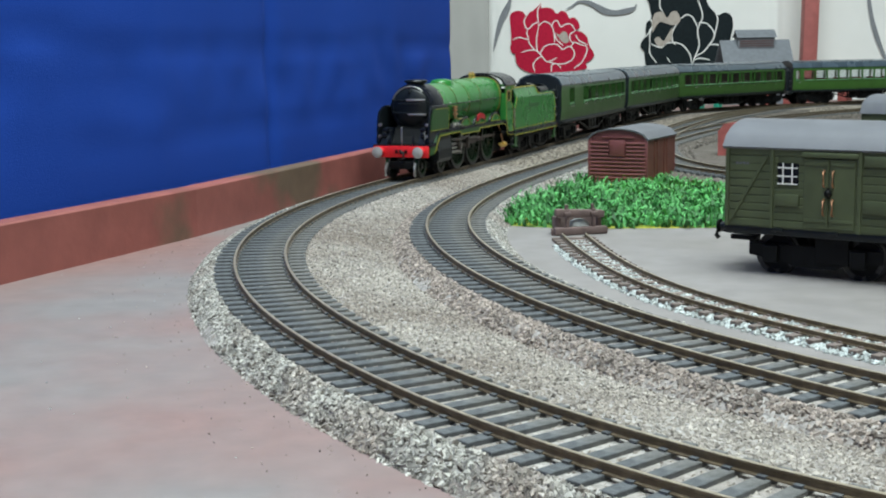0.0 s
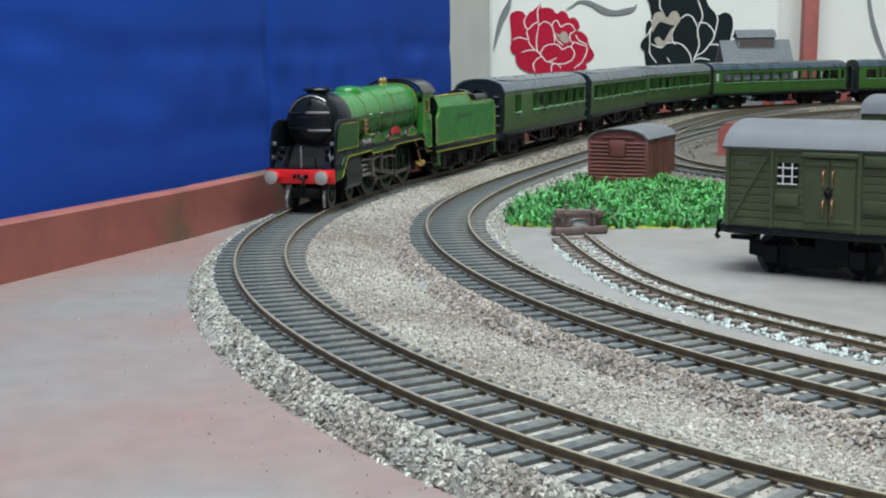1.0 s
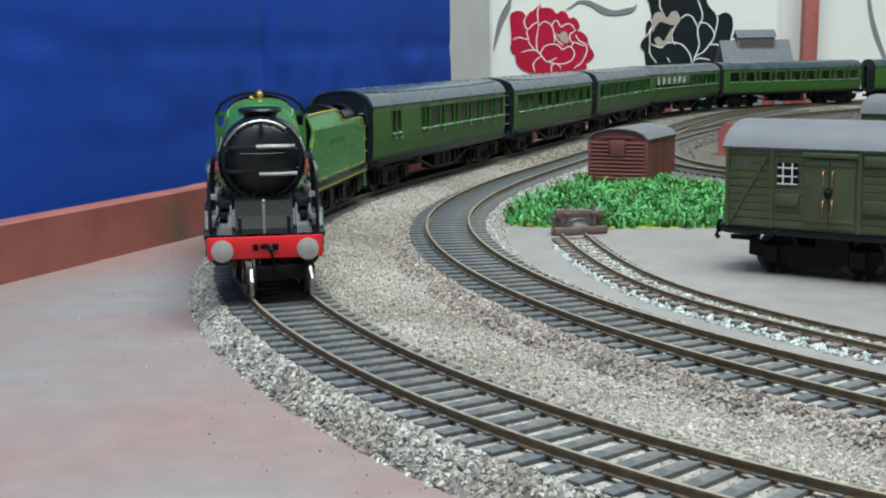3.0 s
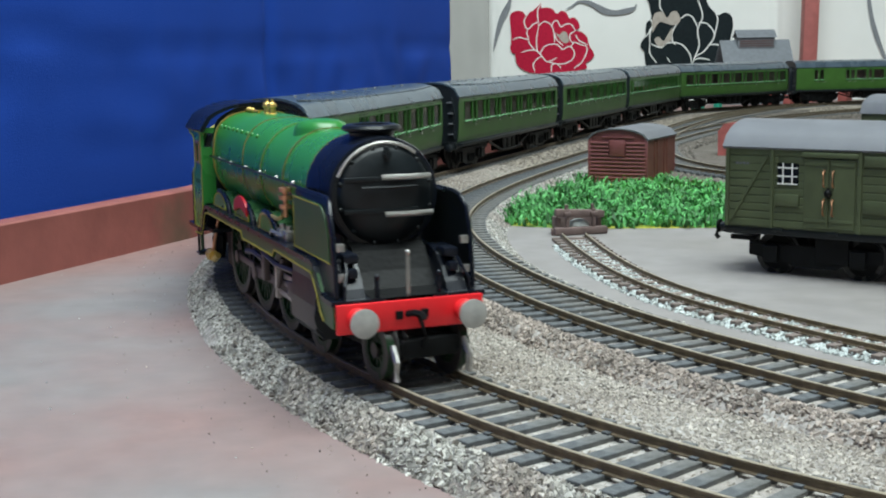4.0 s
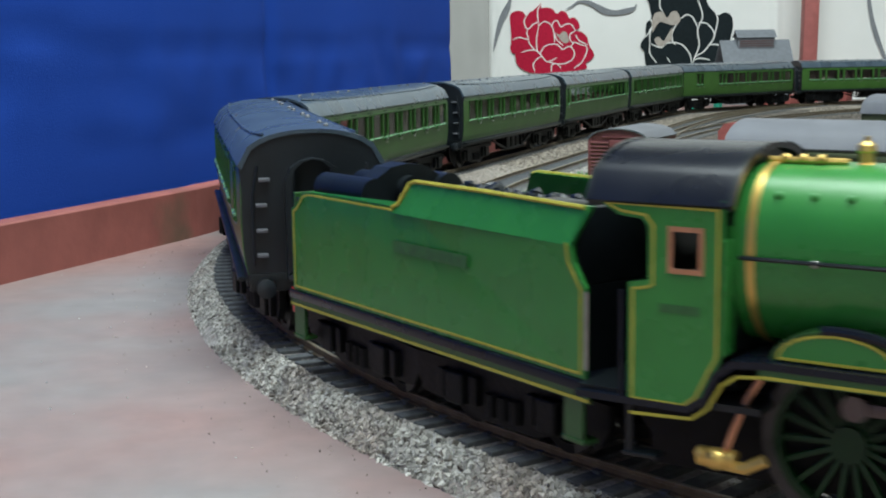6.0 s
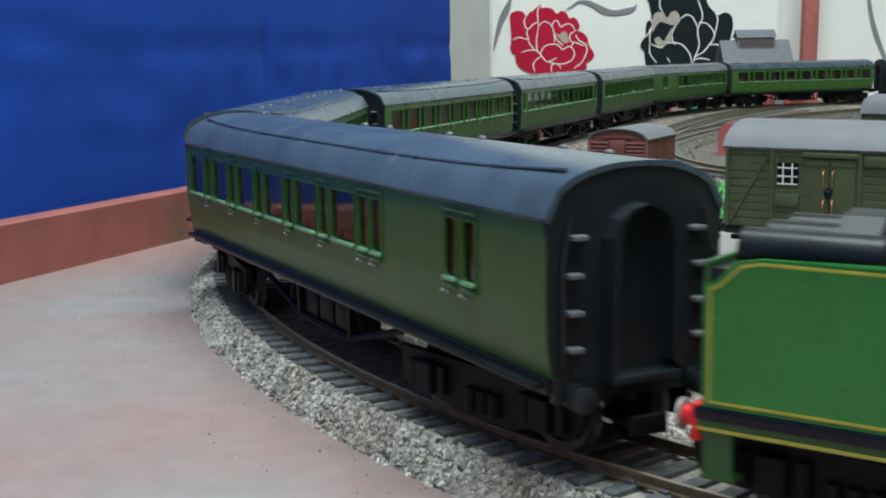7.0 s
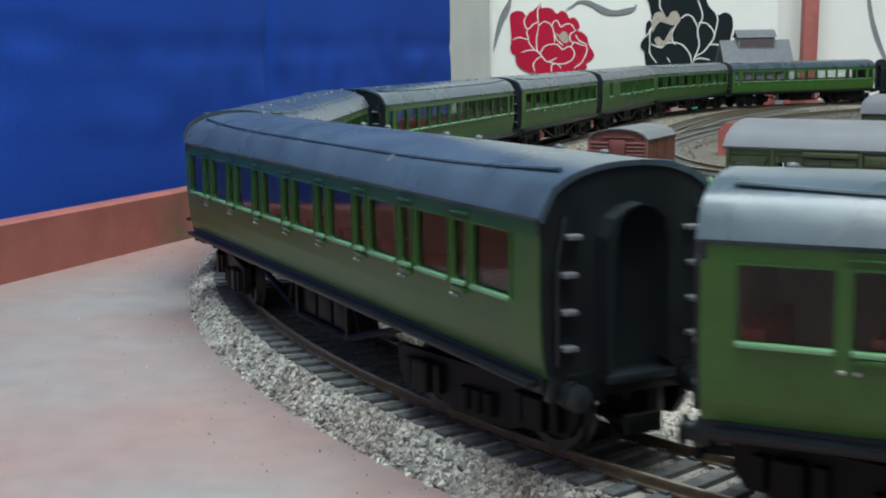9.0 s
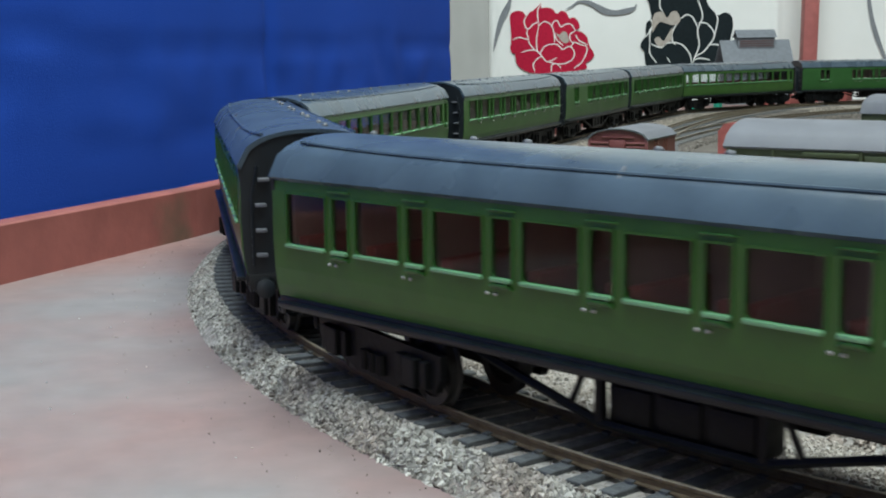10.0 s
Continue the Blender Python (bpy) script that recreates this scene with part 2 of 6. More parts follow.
# ---- the lines of the tracks ----
class Line:
    """A track's centre line from curvatures (per metre) at stations, in millimetres."""

    def __init__(self, x, y, heading, nodes, back=0):
        step = 4.0
        self.s0, self.step = -back, step
        pts = []
        px, py, a, s = x, y, heading, 0.0
        st, ks = [n[0] for n in nodes], [n[1] / 1000 for n in nodes]
        rev = []
        while s > -back:
            k = float(np.interp(s - step / 2, st, ks))
            a -= k * step
            px, py, s = px - math.cos(a + k * step / 2) * step, py - math.sin(a + k * step / 2) * step, s - step
            rev.append((px, py, a))
        self.s0 = s
        pts = rev[::-1] + [(x, y, heading)]
        px, py, a, s = x, y, heading, 0.0
        while s < st[-1]:
            k = float(np.interp(s + step / 2, st, ks))
            px, py = px + math.cos(a + k * step / 2) * step, py + math.sin(a + k * step / 2) * step
            a, s = a + k * step, s + step
            pts.append((px, py, a))
        self.p = np.array(pts)
        self.s = self.s0 + step * np.arange(len(pts))

    def at(self, s, off=0.0):
        x, y, a = (float(np.interp(s, self.s, self.p[:, i])) for i in range(3))
        return x - math.sin(a) * off, y + math.cos(a) * off, a


LINE_A = Line(54.33, 181.17, 2.384, [(-1200, -2.3), (-200, -2.5), (0, -3.324), (150, -2.126), (300, -2.629), (450, -1.578), (600, 0.199), (700, 0.097), (800, -0.131), (900, -0.028), (1000, 0.058), (1100, -0.475), (1200, -1.835), (1300, -2.73), (1450, -2.793), (1540, -2.4), (1560, 0), (3200, 0)], back=1200)
LINE_B = Line(92.31, 234.52, 2.2273, [(-600, -2.500), (0, -1.518), (75, -2.847), (150, -2.210), (225, -2.197), (300, -3.057), (375, -1.488), (450, -1.033), (540, 0.000), (950, 0.000), (1100, -1.200), (1450, -1.900), (1700, -2.200), (1720, 0.000), (2200, 0.000)], back=500)
LINE_D = Line(172, 680, radians(122), [(-300, -5), (0, -5), (90, -4.5), (160, -1.8), (300, -0.6), (700, -0.9), (1000, -1.5), (1300, -1.5)], back=120)
LINE_E = Line(170, 960, radians(66), [(-100, 0), (0, -0.3), (300, -1.2), (700, -2.2), (1000, -2.2)], back=80)
LINE_C = Line(106.25, 299.14, 2.144, [(-300, -0.9), (0, -0.877), (80, -4.9), (160, -1.25), (260, -1.66)], back=200)


# ---- the room: assumed, out of view, its plaster toned down to bounce less light ----
def slab(name, x0, x1, y0, y1, z0, z1, material, label="", kind="structure", category="wall"):
    bm = box(bmesh.new(), x0, x1, y0, y1, z0, z1)
    return tagged(part(name, bm, material, None, smooth=False), label, category, kind=kind)


slab("floor", -1800, 3200, -2100, 2200, -960, -900, "carpet", "brown carpet on the room's floor", category="floor")
slab("ceiling", -1800, 3200, -2100, 2200, 1600, 1660, "plaster", "plain off-white plastered ceiling", category="ceiling")
slab("wall_west", -1860, -1800, -2100, 2200, -900, 1600, "plaster", "plain off-white plastered wall")
slab("wall_east", 3200, 3260, -2100, 2200, -900, 1600, "plaster", "plain off-white plastered wall")
slab("wall_north", -1800, 3200, 2200, 2260, -900, 1600, "plaster", "plain off-white wall behind the curtain")
# the wall behind the camera, with an assumed window opening
bm = bmesh.new()
for x0, x1, z0, z1 in ((-1800, -1400, -900, 1600), (200, 3200, -900, 1600), (-1400, 200, -900, 300), (-1400, 200, 1520, 1600)):
    box(bm, x0, x1, -2160, -2100, z0, z1)
tagged(part("wall_south", bm, "plaster", smooth=False), "plain off-white wall with a window", "wall", kind="structure")
win = empty("window_1", "assumed white framed window letting in daylight, out of view", "window", kind="structure")
bm = bmesh.new()
for x0, x1, z0, z1 in ((-1400, -1350, 300, 1520), (150, 200, 300, 1520), (-1350, 150, 300, 350), (-1350, 150, 1470, 1520), (-620, -580, 350, 1470)):
    box(bm, x0, x1, -2150, -2105, z0, z1, 4)
part("window_frame", bm, "white", win)

# ---- the baseboard ----
bm = bmesh.new()
ring = [(-420, -250), (2300, -250), (2300, 1900), (395, 1900), (142, 1250), (-77, 594), (-101, 522), (-146, 415)]
loft(bm, [[(x, y, -18) for x, y in ring], [(x, y, 0) for x, y in ring]])
board = tagged(part("ground", bm, "board", smooth=False), "baseboard painted in worn salmon and grey", "baseboard", kind="structure")

# trestles that carry the board
for x, y in ((-150, -150), (700, -150), (1500, -150), (2200, -150), (500, 1800), (1300, 1800), (2200, 1800)):
    bm = box(bmesh.new(), -30, 30, -30, 30, -900, -78, 2)
    box(bm, -60, 60, -60, 60, -78, -18, 2)
    leg = tagged(part("baseboard_leg", bm, "timber"), "square timber leg under the baseboard", "leg", kind="structure")
    leg.matrix_basis = at(x, y, 0)

# edging along the board's far side
bm = bmesh.new()
edge = [(-420, -250), (-146, 415), (-101, 522), (-77, 594), (142, 1250), (395, 1900)]
prof = [(0.0, 0.0), (0.0, 19.4), (0.8, 20.1), (8.0, 20.1), (8.6, 19.6), (8.6, -18)]
rings = []
for i, (x, y) in enumerate(edge):
    a, b = edge[max(0, i - 1)], edge[min(len(edge) - 1, i + 1)]
    d = Vector((b[0] - a[0], b[1] - a[1])).normalized()
    rings.append([(x - d.y * o, y + d.x * o, z) for o, z in prof])
loft(bm, rings)
tagged(part("baseboard_edging", bm, "edging", smooth=False), "low red-oxide painted board edging with dark stains", "edging", kind="structure")


# ---- the blue cloth behind the edging ----
def sheet(name, path, z0, z1, fold, material, label, category, n=240, rows=40, thick=2.0):
    """A hanging cloth along a path in plan, with soft folds."""
    bm = bmesh.new()
    pts = [Vector(p) for p in path]
    seg = [(b - a).length for a, b in zip(pts, pts[1:])]
    total = sum(seg)
    grid = []
    for j in range(rows + 1):
        z = z0 + (z1 - z0) * j / rows
        row = []
        for i in range(n + 1):
            d = total * i / n
            k = 0
            while k < len(seg) - 1 and d > seg[k]:
                d -= seg[k]
                k += 1
            p = pts[k].lerp(pts[k + 1], d / seg[k])
            t = (pts[k + 1] - pts[k]).normalized()
            w = fold(total * i / n, z)
            row.append(bm.verts.new((p.x - t.y * w, p.y + t.x * w, z)))
        grid.append(row)
    for a, b in zip(grid, grid[1:]):
        for i in range(n):
            bm.faces.new((a[i], a[i + 1], b[i + 1], b[i]))
    ob = part(name, bm, material)
    mod = ob.modifiers.new("thickness", "SOLIDIFY")
    mod.thickness = thick * MM
    return tagged(ob, label, category)


def cloth_fold(d, z):
    w = 1.4 * noise.noise(Vector((d / 160, z / 400, 1.0))) + 0.3 * noise.noise(Vector((d / 45, z / 60, 4.0)))
    for c, a in ((330, 1.2), (690, 2.2), (944, 2.6)):          # ironed creases running down
        w += a * math.exp(-((d - c - 0.01 * z) / 5.0) ** 2)
    for c, a in ((40, 0.6), (78, 0.9), (140, 0.6)):     # creases running across
        w += a * math.exp(-((z - c - 6 * noise.noise(Vector((d / 80, 0, 7)))) / 3.0) ** 2)
    w += 1.7 * noise.noise(Vector((d / 22, z / 26, 9.0))) * math.exp(-((z - 62) / 20.0) ** 2)     # crumpled band above the edging
    w += 1.1 * noise.noise(Vector((d / 60, z / 120, 12.0)))
    return 4.0 + w


sheet("blue_cloth", [(-432, -250), (-158, 420), (-113, 527), (-89, 599), (9, 893)], -60, 520, cloth_fold, "cloth", "royal blue cotton cloth hung behind the layout, creased", "cloth", n=420, rows=110)

# ---- the curtain with printed flowers ----
CURTAIN_Y = 1760.0


def curtain_wave(x, z):
    w = 1.6 * math.sin(x / 46.0) + 3.0 * noise.noise(Vector((x / 90, z / 500, 3.0)))
    for c in (72, 455):
        w -= 5.0 * math.exp(-((x - c) / 7.0) ** 2)
    return w


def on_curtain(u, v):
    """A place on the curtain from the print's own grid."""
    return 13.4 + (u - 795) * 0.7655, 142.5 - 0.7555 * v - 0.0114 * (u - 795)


curtain = sheet("curtain", [(-400, CURTAIN_Y), (1500, CURTAIN_Y)], -300, 900, lambda d, z: curtain_wave(d - 400, z), "curtain", "white curtain printed with large red and black flowers", "curtain", n=600, rows=30, thick=1.5)


def printed(name, outline, material, gap=1.1):
    """A printed shape lying on the curtain."""
    bm = bmesh.new()
    n = len(outline)
    pts = []
    for i in range(n):               # rounded by a closed spline
        p0, p1, p2, p3 = (Vector(outline[(i + k) % n]) for k in (-1, 0, 1, 2))
        for s in range(5):
            t = s / 5
            pts.append(0.5 * (2 * p1 + (p2 - p0) * t + (2 * p0 - 5 * p1 + 4 * p2 - p3) * t * t + (3 * p1 - p0 - 3 * p2 + p3) * t ** 3))
    vs = []
    for p in pts:
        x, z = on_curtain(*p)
        vs.append(bm.verts.new((x, CURTAIN_Y + curtain_wave(x, z) - 2.6 - gap, z)))
    bm.faces.new(vs)
    bmesh.ops.triangulate(bm, faces=bm.faces)
    bmesh.ops.subdivide_edges(bm, edges=[e for e in bm.edges if e.calc_length() > 9], cuts=2)
    for v in bm.verts:
        v.co.y = CURTAIN_Y + curtain_wave(v.co.x, v.co.z) - 2.6 - gap
    return part(name, bm, material, curtain, smooth=False)


def printed_line(points, width=1.9):
    """A white line left open in the print."""
    pts = []
    n = len(points)
    for i in range(n - 1):
        p0, p1, p2, p3 = (Vector(points[min(max(i + k, 0), n - 1)]) for k in (-1, 0, 1, 2))
        for s in range(6):
            t = s / 6
            pts.append(0.5 * (2 * p1 + (p2 - p0) * t + (2 * p0 - 5 * p1 + 4 * p2 - p3) * t * t + (3 * p1 - p0 - 3 * p2 + p3) * t ** 3))
    pts.append(Vector(points[-1]))
    bm = bmesh.new()
    rows = []
    for i, p in enumerate(pts):
        d = (pts[min(i + 1, len(pts) - 1)] - pts[max(i - 1, 0)]).normalized()
        w = width / 2 * (0.55 + 0.45 * min(1, i / 4, (len(pts) - 1 - i) / 4))
        pair = []
        for q in (p + Vector((-d.y, d.x)) * w, p - Vector((-d.y, d.x)) * w):
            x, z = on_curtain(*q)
            pair.append(bm.verts.new((x, CURTAIN_Y + curtain_wave(x, z) - 4.1, z)))
        rows.append(pair)
    for a, b in zip(rows, rows[1:]):
        bm.faces.new((a[0], a[1], b[1], b[0]))
    part("white_line", bm, "curtain", curtain, smooth=False)


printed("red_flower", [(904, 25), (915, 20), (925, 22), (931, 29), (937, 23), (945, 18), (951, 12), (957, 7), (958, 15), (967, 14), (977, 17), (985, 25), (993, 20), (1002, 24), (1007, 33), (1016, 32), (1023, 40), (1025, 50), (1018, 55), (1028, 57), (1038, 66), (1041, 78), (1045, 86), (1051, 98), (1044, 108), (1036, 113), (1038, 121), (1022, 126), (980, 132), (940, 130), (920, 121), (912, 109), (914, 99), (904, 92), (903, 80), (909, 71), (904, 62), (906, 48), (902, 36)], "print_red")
for o in ([(931, 29), (927, 40), (933, 52), (943, 44), (951, 40)], [(957, 8), (951, 20), (953, 47)], [(953, 47), (960, 40), (968, 40), (976, 47), (980, 60), (981, 76)], [(953, 47), (949, 70), (950, 90), (955, 97)], [(976, 47), (980, 39), (986, 38), (992, 48), (1000, 44), (1010, 44), (1018, 55)],
          [(907, 71), (918, 67), (934, 70), (932, 60), (933, 52)], [(934, 70), (938, 80), (949, 92)], [(922, 94), (934, 90), (948, 90), (958, 100), (968, 110), (985, 103)], [(955, 97), (962, 84), (975, 79), (986, 80), (995, 88), (1003, 84), (1010, 84), (1016, 95), (1012, 106), (1000, 113), (985, 114), (968, 110)],
          [(946, 128), (943, 115), (950, 105), (958, 100)], [(1010, 84), (1016, 76), (1028, 80), (1038, 84), (1036, 98), (1028, 112), (1015, 122)], [(1018, 55), (1008, 62), (1010, 74), (1016, 76)], [(1018, 62), (1024, 72), (1039, 80)], [(975, 128), (976, 116), (985, 114), (992, 122)], [(981, 60), (984, 70), (990, 76), (997, 82)]):
    printed_line(o)
printed("stamen", [(983, 59), (990, 62), (996, 56), (1003, 60), (1006, 74), (998, 77), (990, 70)], "print_tan", 1.6)
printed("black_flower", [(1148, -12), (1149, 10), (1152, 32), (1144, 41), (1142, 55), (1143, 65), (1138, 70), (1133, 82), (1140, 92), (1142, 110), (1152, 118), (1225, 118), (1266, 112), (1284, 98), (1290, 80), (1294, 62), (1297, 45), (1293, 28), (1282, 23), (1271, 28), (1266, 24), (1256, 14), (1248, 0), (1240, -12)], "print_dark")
for o in ([(1168, -8), (1167, 12), (1173, 22)], [(1232, -4), (1240, 15), (1243, 32), (1236, 48), (1235, 60), (1238, 80), (1232, 98), (1226, 114)], [(1236, 42), (1250, 42), (1262, 55), (1264, 66), (1256, 80), (1246, 92), (1236, 98), (1228, 104)], [(1264, 66), (1268, 48), (1270, 35), (1266, 24)], [(1256, 80), (1270, 80), (1283, 88)], [(1204, 34), (1215, 27), (1226, 32), (1235, 50)],
          [(1204, 34), (1198, 42), (1190, 58), (1190, 72), (1196, 80)], [(1150, 78), (1150, 95), (1162, 112)], [(1150, 78), (1170, 85), (1178, 78), (1195, 76), (1210, 82), (1222, 98), (1224, 112)], [(1180, 102), (1187, 112)], [(1150, 34), (1154, 44), (1150, 60), (1150, 78)], [(1228, 108), (1240, 104), (1257, 107)], [(1143, 66), (1148, 58), (1152, 50)]):
    printed_line(o, 2.2)
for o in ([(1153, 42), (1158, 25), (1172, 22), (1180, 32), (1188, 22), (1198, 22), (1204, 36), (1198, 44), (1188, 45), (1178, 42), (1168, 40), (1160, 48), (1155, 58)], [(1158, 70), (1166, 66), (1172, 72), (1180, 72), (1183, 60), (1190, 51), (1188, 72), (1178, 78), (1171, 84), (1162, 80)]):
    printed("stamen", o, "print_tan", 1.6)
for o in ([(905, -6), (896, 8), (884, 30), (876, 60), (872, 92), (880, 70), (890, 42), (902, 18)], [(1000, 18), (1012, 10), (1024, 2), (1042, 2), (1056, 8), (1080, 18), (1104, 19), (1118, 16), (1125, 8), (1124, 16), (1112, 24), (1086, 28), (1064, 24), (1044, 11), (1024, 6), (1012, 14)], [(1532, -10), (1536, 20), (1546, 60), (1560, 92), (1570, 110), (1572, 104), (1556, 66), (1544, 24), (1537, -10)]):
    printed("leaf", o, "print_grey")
sheet("plain_curtain", [(2, CURTAIN_Y - 30), (66, CURTAIN_Y - 26)], -300, 900, lambda d, z: 2.0 * math.sin(d / 7.0), "plaster", "plain off-white curtain edge hanging beside the printed one", "curtain", n=60, rows=10, thick=1.5)


# ---- tracks ----
RAIL_PROFILE = [(-0.8, 0.5), (0.8, 0.5), (0.8, 0.75), (0.22, 0.95), (0.22, 1.75), (0.42, 1.95), (0.42, 2.42), (0.34, 2.5), (-0.34, 2.5), (-0.42, 2.42), (-0.42, 1.95), (-0.22, 1.75), (-0.22, 0.95), (-0.8, 0.75)]


def rail(line, s0, s1, off, ztop, parent, scale=1.0):
    bm = bmesh.new()
    rings = []
    s = s0
    while s <= s1:
        x, y, a = line.at(s, off)
        rings.append([(x - math.sin(a) * o * scale, y + math.cos(a) * o * scale, ztop + (z - 2.5) * scale) for o, z in RAIL_PROFILE])
        s += 8
    loft(bm, rings)
    bm.normal_update()
    for f in bm.faces:
        if abs(f.calc_center_median().z - ztop) < 0.12 * scale:
            f.material_index = 1
    return part("rail", bm, ["rail", "railtop"], parent, "brown rusty rail with a worn head", smooth=False)


def track(name, line, s0, s1, label, near=(0, 0), gauge=16.5, ztop=RAIL, sl=(30.0, 3.1, 1.9), pitch=6.7, scale=1.0, wood="sleeper"):
    t = empty(name, label, "railway track")
    for off in (gauge / 2, -gauge / 2):
        rail(line, s0, s1, off, ztop, t, scale)
    top = ztop - 2.0 * scale
    bm = box(bmesh.new(), -sl[1] / 2, sl[1] / 2, -sl[0] / 2, sl[0] / 2, -sl[2], 0, 0.22)
    first = None
    rest, chairs = bmesh.new(), bmesh.new()
    rng = random.Random(11)
    s = s0 + 2
    while s < s1:
        x, y, a = line.at(s)
        a += rng.uniform(-0.012, 0.012)
        m = pose(x * MM, y * MM, (top + rng.uniform(-0.06, 0.06)) * MM, 0, 0, math.degrees(a))
        if near[0] <= s <= near[1]:
            if first is None:
                first = part("sleeper", bm, wood, t, smooth=False)
                first.matrix_basis = m
            else:
                again(first, m, t)
            for off in (gauge / 2, -gauge / 2):
                cx, cy, ca = line.at(s, off)
                box(chairs, -0.8 * scale, 0.8 * scale, -1.35 * scale, 1.35 * scale, 0, 0.5 * scale, 0, pose(cx, cy, top, 0, 0, math.degrees(ca)))
        else:
            box(rest, -sl[1] / 2, sl[1] / 2, -sl[0] / 2, sl[0] / 2, -sl[2], 0, 0, pose(x, y, top, 0, 0, math.degrees(a)))
        s += pitch
    tagged(part("rail_fastening", chairs, wood, t, smooth=False), kind="stuff")
    tagged(part("far_sleepers", rest, wood, t, smooth=False), kind="stuff")
    return t


def bed(name, line, s0, s1, prof, label, material="bed"):
    """A ballast bed swept along a line, with an uneven skin and toe."""
    bm = bmesh.new()
    rings = []
    s = s0
    while s <= s1:
        x, y, a = line.at(s)
        ring = []
        for o, z in prof:
            w = 1.6 * noise.noise(Vector((s / 14, o / 9, 2.0))) if z < 3.4 else 0.5 * noise.noise(Vector((s / 8, o / 8, 2.0)))
            oo = o + w * (1 if abs(o) > 15 else 0.2)
            ring.append((x - math.sin(a) * oo, y + math.cos(a) * oo, z + (0.25 * w if z > 0.2 else 0)))
        rings.append(ring)
        s += 5
    loft(bm, rings, closed=False)
    return tagged(part(name, bm, material), label, "ballast bed", kind="stuff")


def stones(name, line, s0, s1, count, o0, o1, zf, size, material, label, seed, grow=0.0):
    """Loose stones strewn along a line between two offsets; zf gives the bed's height."""
    rng = np.random.default_rng(seed)
    s = rng.uniform(s0, s1, count)
    o = rng.uniform(o0, o1, count) if grow == 0 else o0 + (o1 - o0) * rng.power(grow, count)
    x = np.interp(s, line.s, line.p[:, 0])
    y = np.interp(s, line.s, line.p[:, 1])
    a = np.interp(s, line.s, line.p[:, 2])
    x, y = x - np.sin(a) * o, y + np.cos(a) * o
    z = np.interp(o, [p[0] for p in sorted(zf)], [p[1] for p in sorted(zf)])
    r = size * rng.uniform(0.45, 1.15, count)
    base = np.array([(1, 0, 0), (-0.5, 0.87, 0.1), (-0.5, -0.87, -0.1), (0, 0.1, 0.8), (0.1, 0, -0.8)], float)
    v = base[None] * rng.uniform(0.6, 1.25, (count, 5, 1)) * r[:, None, None]
    t = rng.uniform(0, 2 * np.pi, count)
    tilt = rng.uniform(-0.9, 0.9, count)
    vy, vz = v[..., 1] * np.cos(tilt)[:, None] - v[..., 2] * np.sin(tilt)[:, None], v[..., 1] * np.sin(tilt)[:, None] + v[..., 2] * np.cos(tilt)[:, None]
    vx = v[..., 0] * np.cos(t)[:, None] - vy * np.sin(t)[:, None]
    vy = v[..., 0] * np.sin(t)[:, None] + vy * np.cos(t)[:, None]
    vv = np.stack([vx + x[:, None], vy + y[:, None], vz + (z + 0.15 * r)[:, None]], -1).reshape(-1, 3) * MM
    f = np.array([(0, 1, 3), (1, 2, 3), (2, 0, 3), (1, 0, 4), (2, 1, 4), (0, 2, 4)])
    ff = (f[None] + 5 * np.arange(count)[:, None, None]).reshape(-1, 3)
    me = bpy.data.meshes.new(name)
    me.from_pydata(vv.tolist(), [], ff.tolist())
    me.materials.append(M[material])
    return tagged(new(name, me), label, "ballast", kind="stuff")


BED_A = [(22.6, -0.2), (21.4, 1.4), (18.9, 3.8), (16, 5.1), (8, 5.0), (-8, 5.0), (-16, 5.2), (-24, 4.5), (-34, 3.2), (-43, 1.8), (-48, 0.9), (-53, -0.2)]
BED_B = [(22.5, 0.3), (21, 2.0), (18.6, 4.2), (16, 5.1), (8, 5.0), (-8, 5.0), (-16, 5.1), (-18, 4.0), (-21, 1.2), (-24, -0.2)]
bed("ballast_bed", LINE_A, -900, 640, BED_A, "grey gravel ballast bed under the outer curved track")
bed("ballast_bed", LINE_A, 640, 2900, BED_A, "weathered brown ballast bed under the far track", "stones_far")
bed("ballast_bed", LINE_B, -300, 560, BED_B, "brownish gravel ballast bed under the inner curved track")
bed("ballast_bed", LINE_B, 560, 2000, BED_B, "weathered brown ballast bed under the far inner track", "stones_far")
bm = bmesh.new()
ring = [(60, 840), (150, 690), (230, 690), (420, 900), (900, 1300), (900, 1640), (500, 1640), (250, 1400), (110, 1000)]
vs = [bm.verts.new((x, y, 0.6)) for x, y in ring]
bm.faces.new(vs)
bmesh.ops.triangulate(bm, faces=bm.faces)
tagged(part("yard_gravel", bm, "yard", smooth=False), "grey-brown gravel laid over the inner yard", "gravel", kind="stuff")
# grey painted surface inside the inner track
bm = bmesh.new()
inner_edge = [LINE_B.at(sv, -22.0)[:2] for sv in range(-280, 541, 20)]
ring = inner_edge + [(120, 800), (400, 800), (1200, 500), (1200, -40)]
loft(bm, [[(x, y, 0.1) for x, y in ring], [(x, y, 0.4) for x, y in ring]])
bmesh.ops.triangulate(bm, faces=bm.faces, ngon_method="EAR_CLIP")
tagged(part("yard_surface", bm, "board_grey", smooth=False), "flat grey painted yard inside the curve", "yard", kind="structure")
bed("ballast_bed", LINE_E, -60, 980, [(24, 0.2), (18, 3.6), (-18, 3.6), (-24, 0.2)], "dark gravel bed under a yard track", "yard")
bed("ballast_bed", LINE_D, -100, 1280, [(26, -0.2), (18, 3.6), (-18, 3.6), (-26, -0.2)], "dark gravel bed under a tight curved track", "yard")
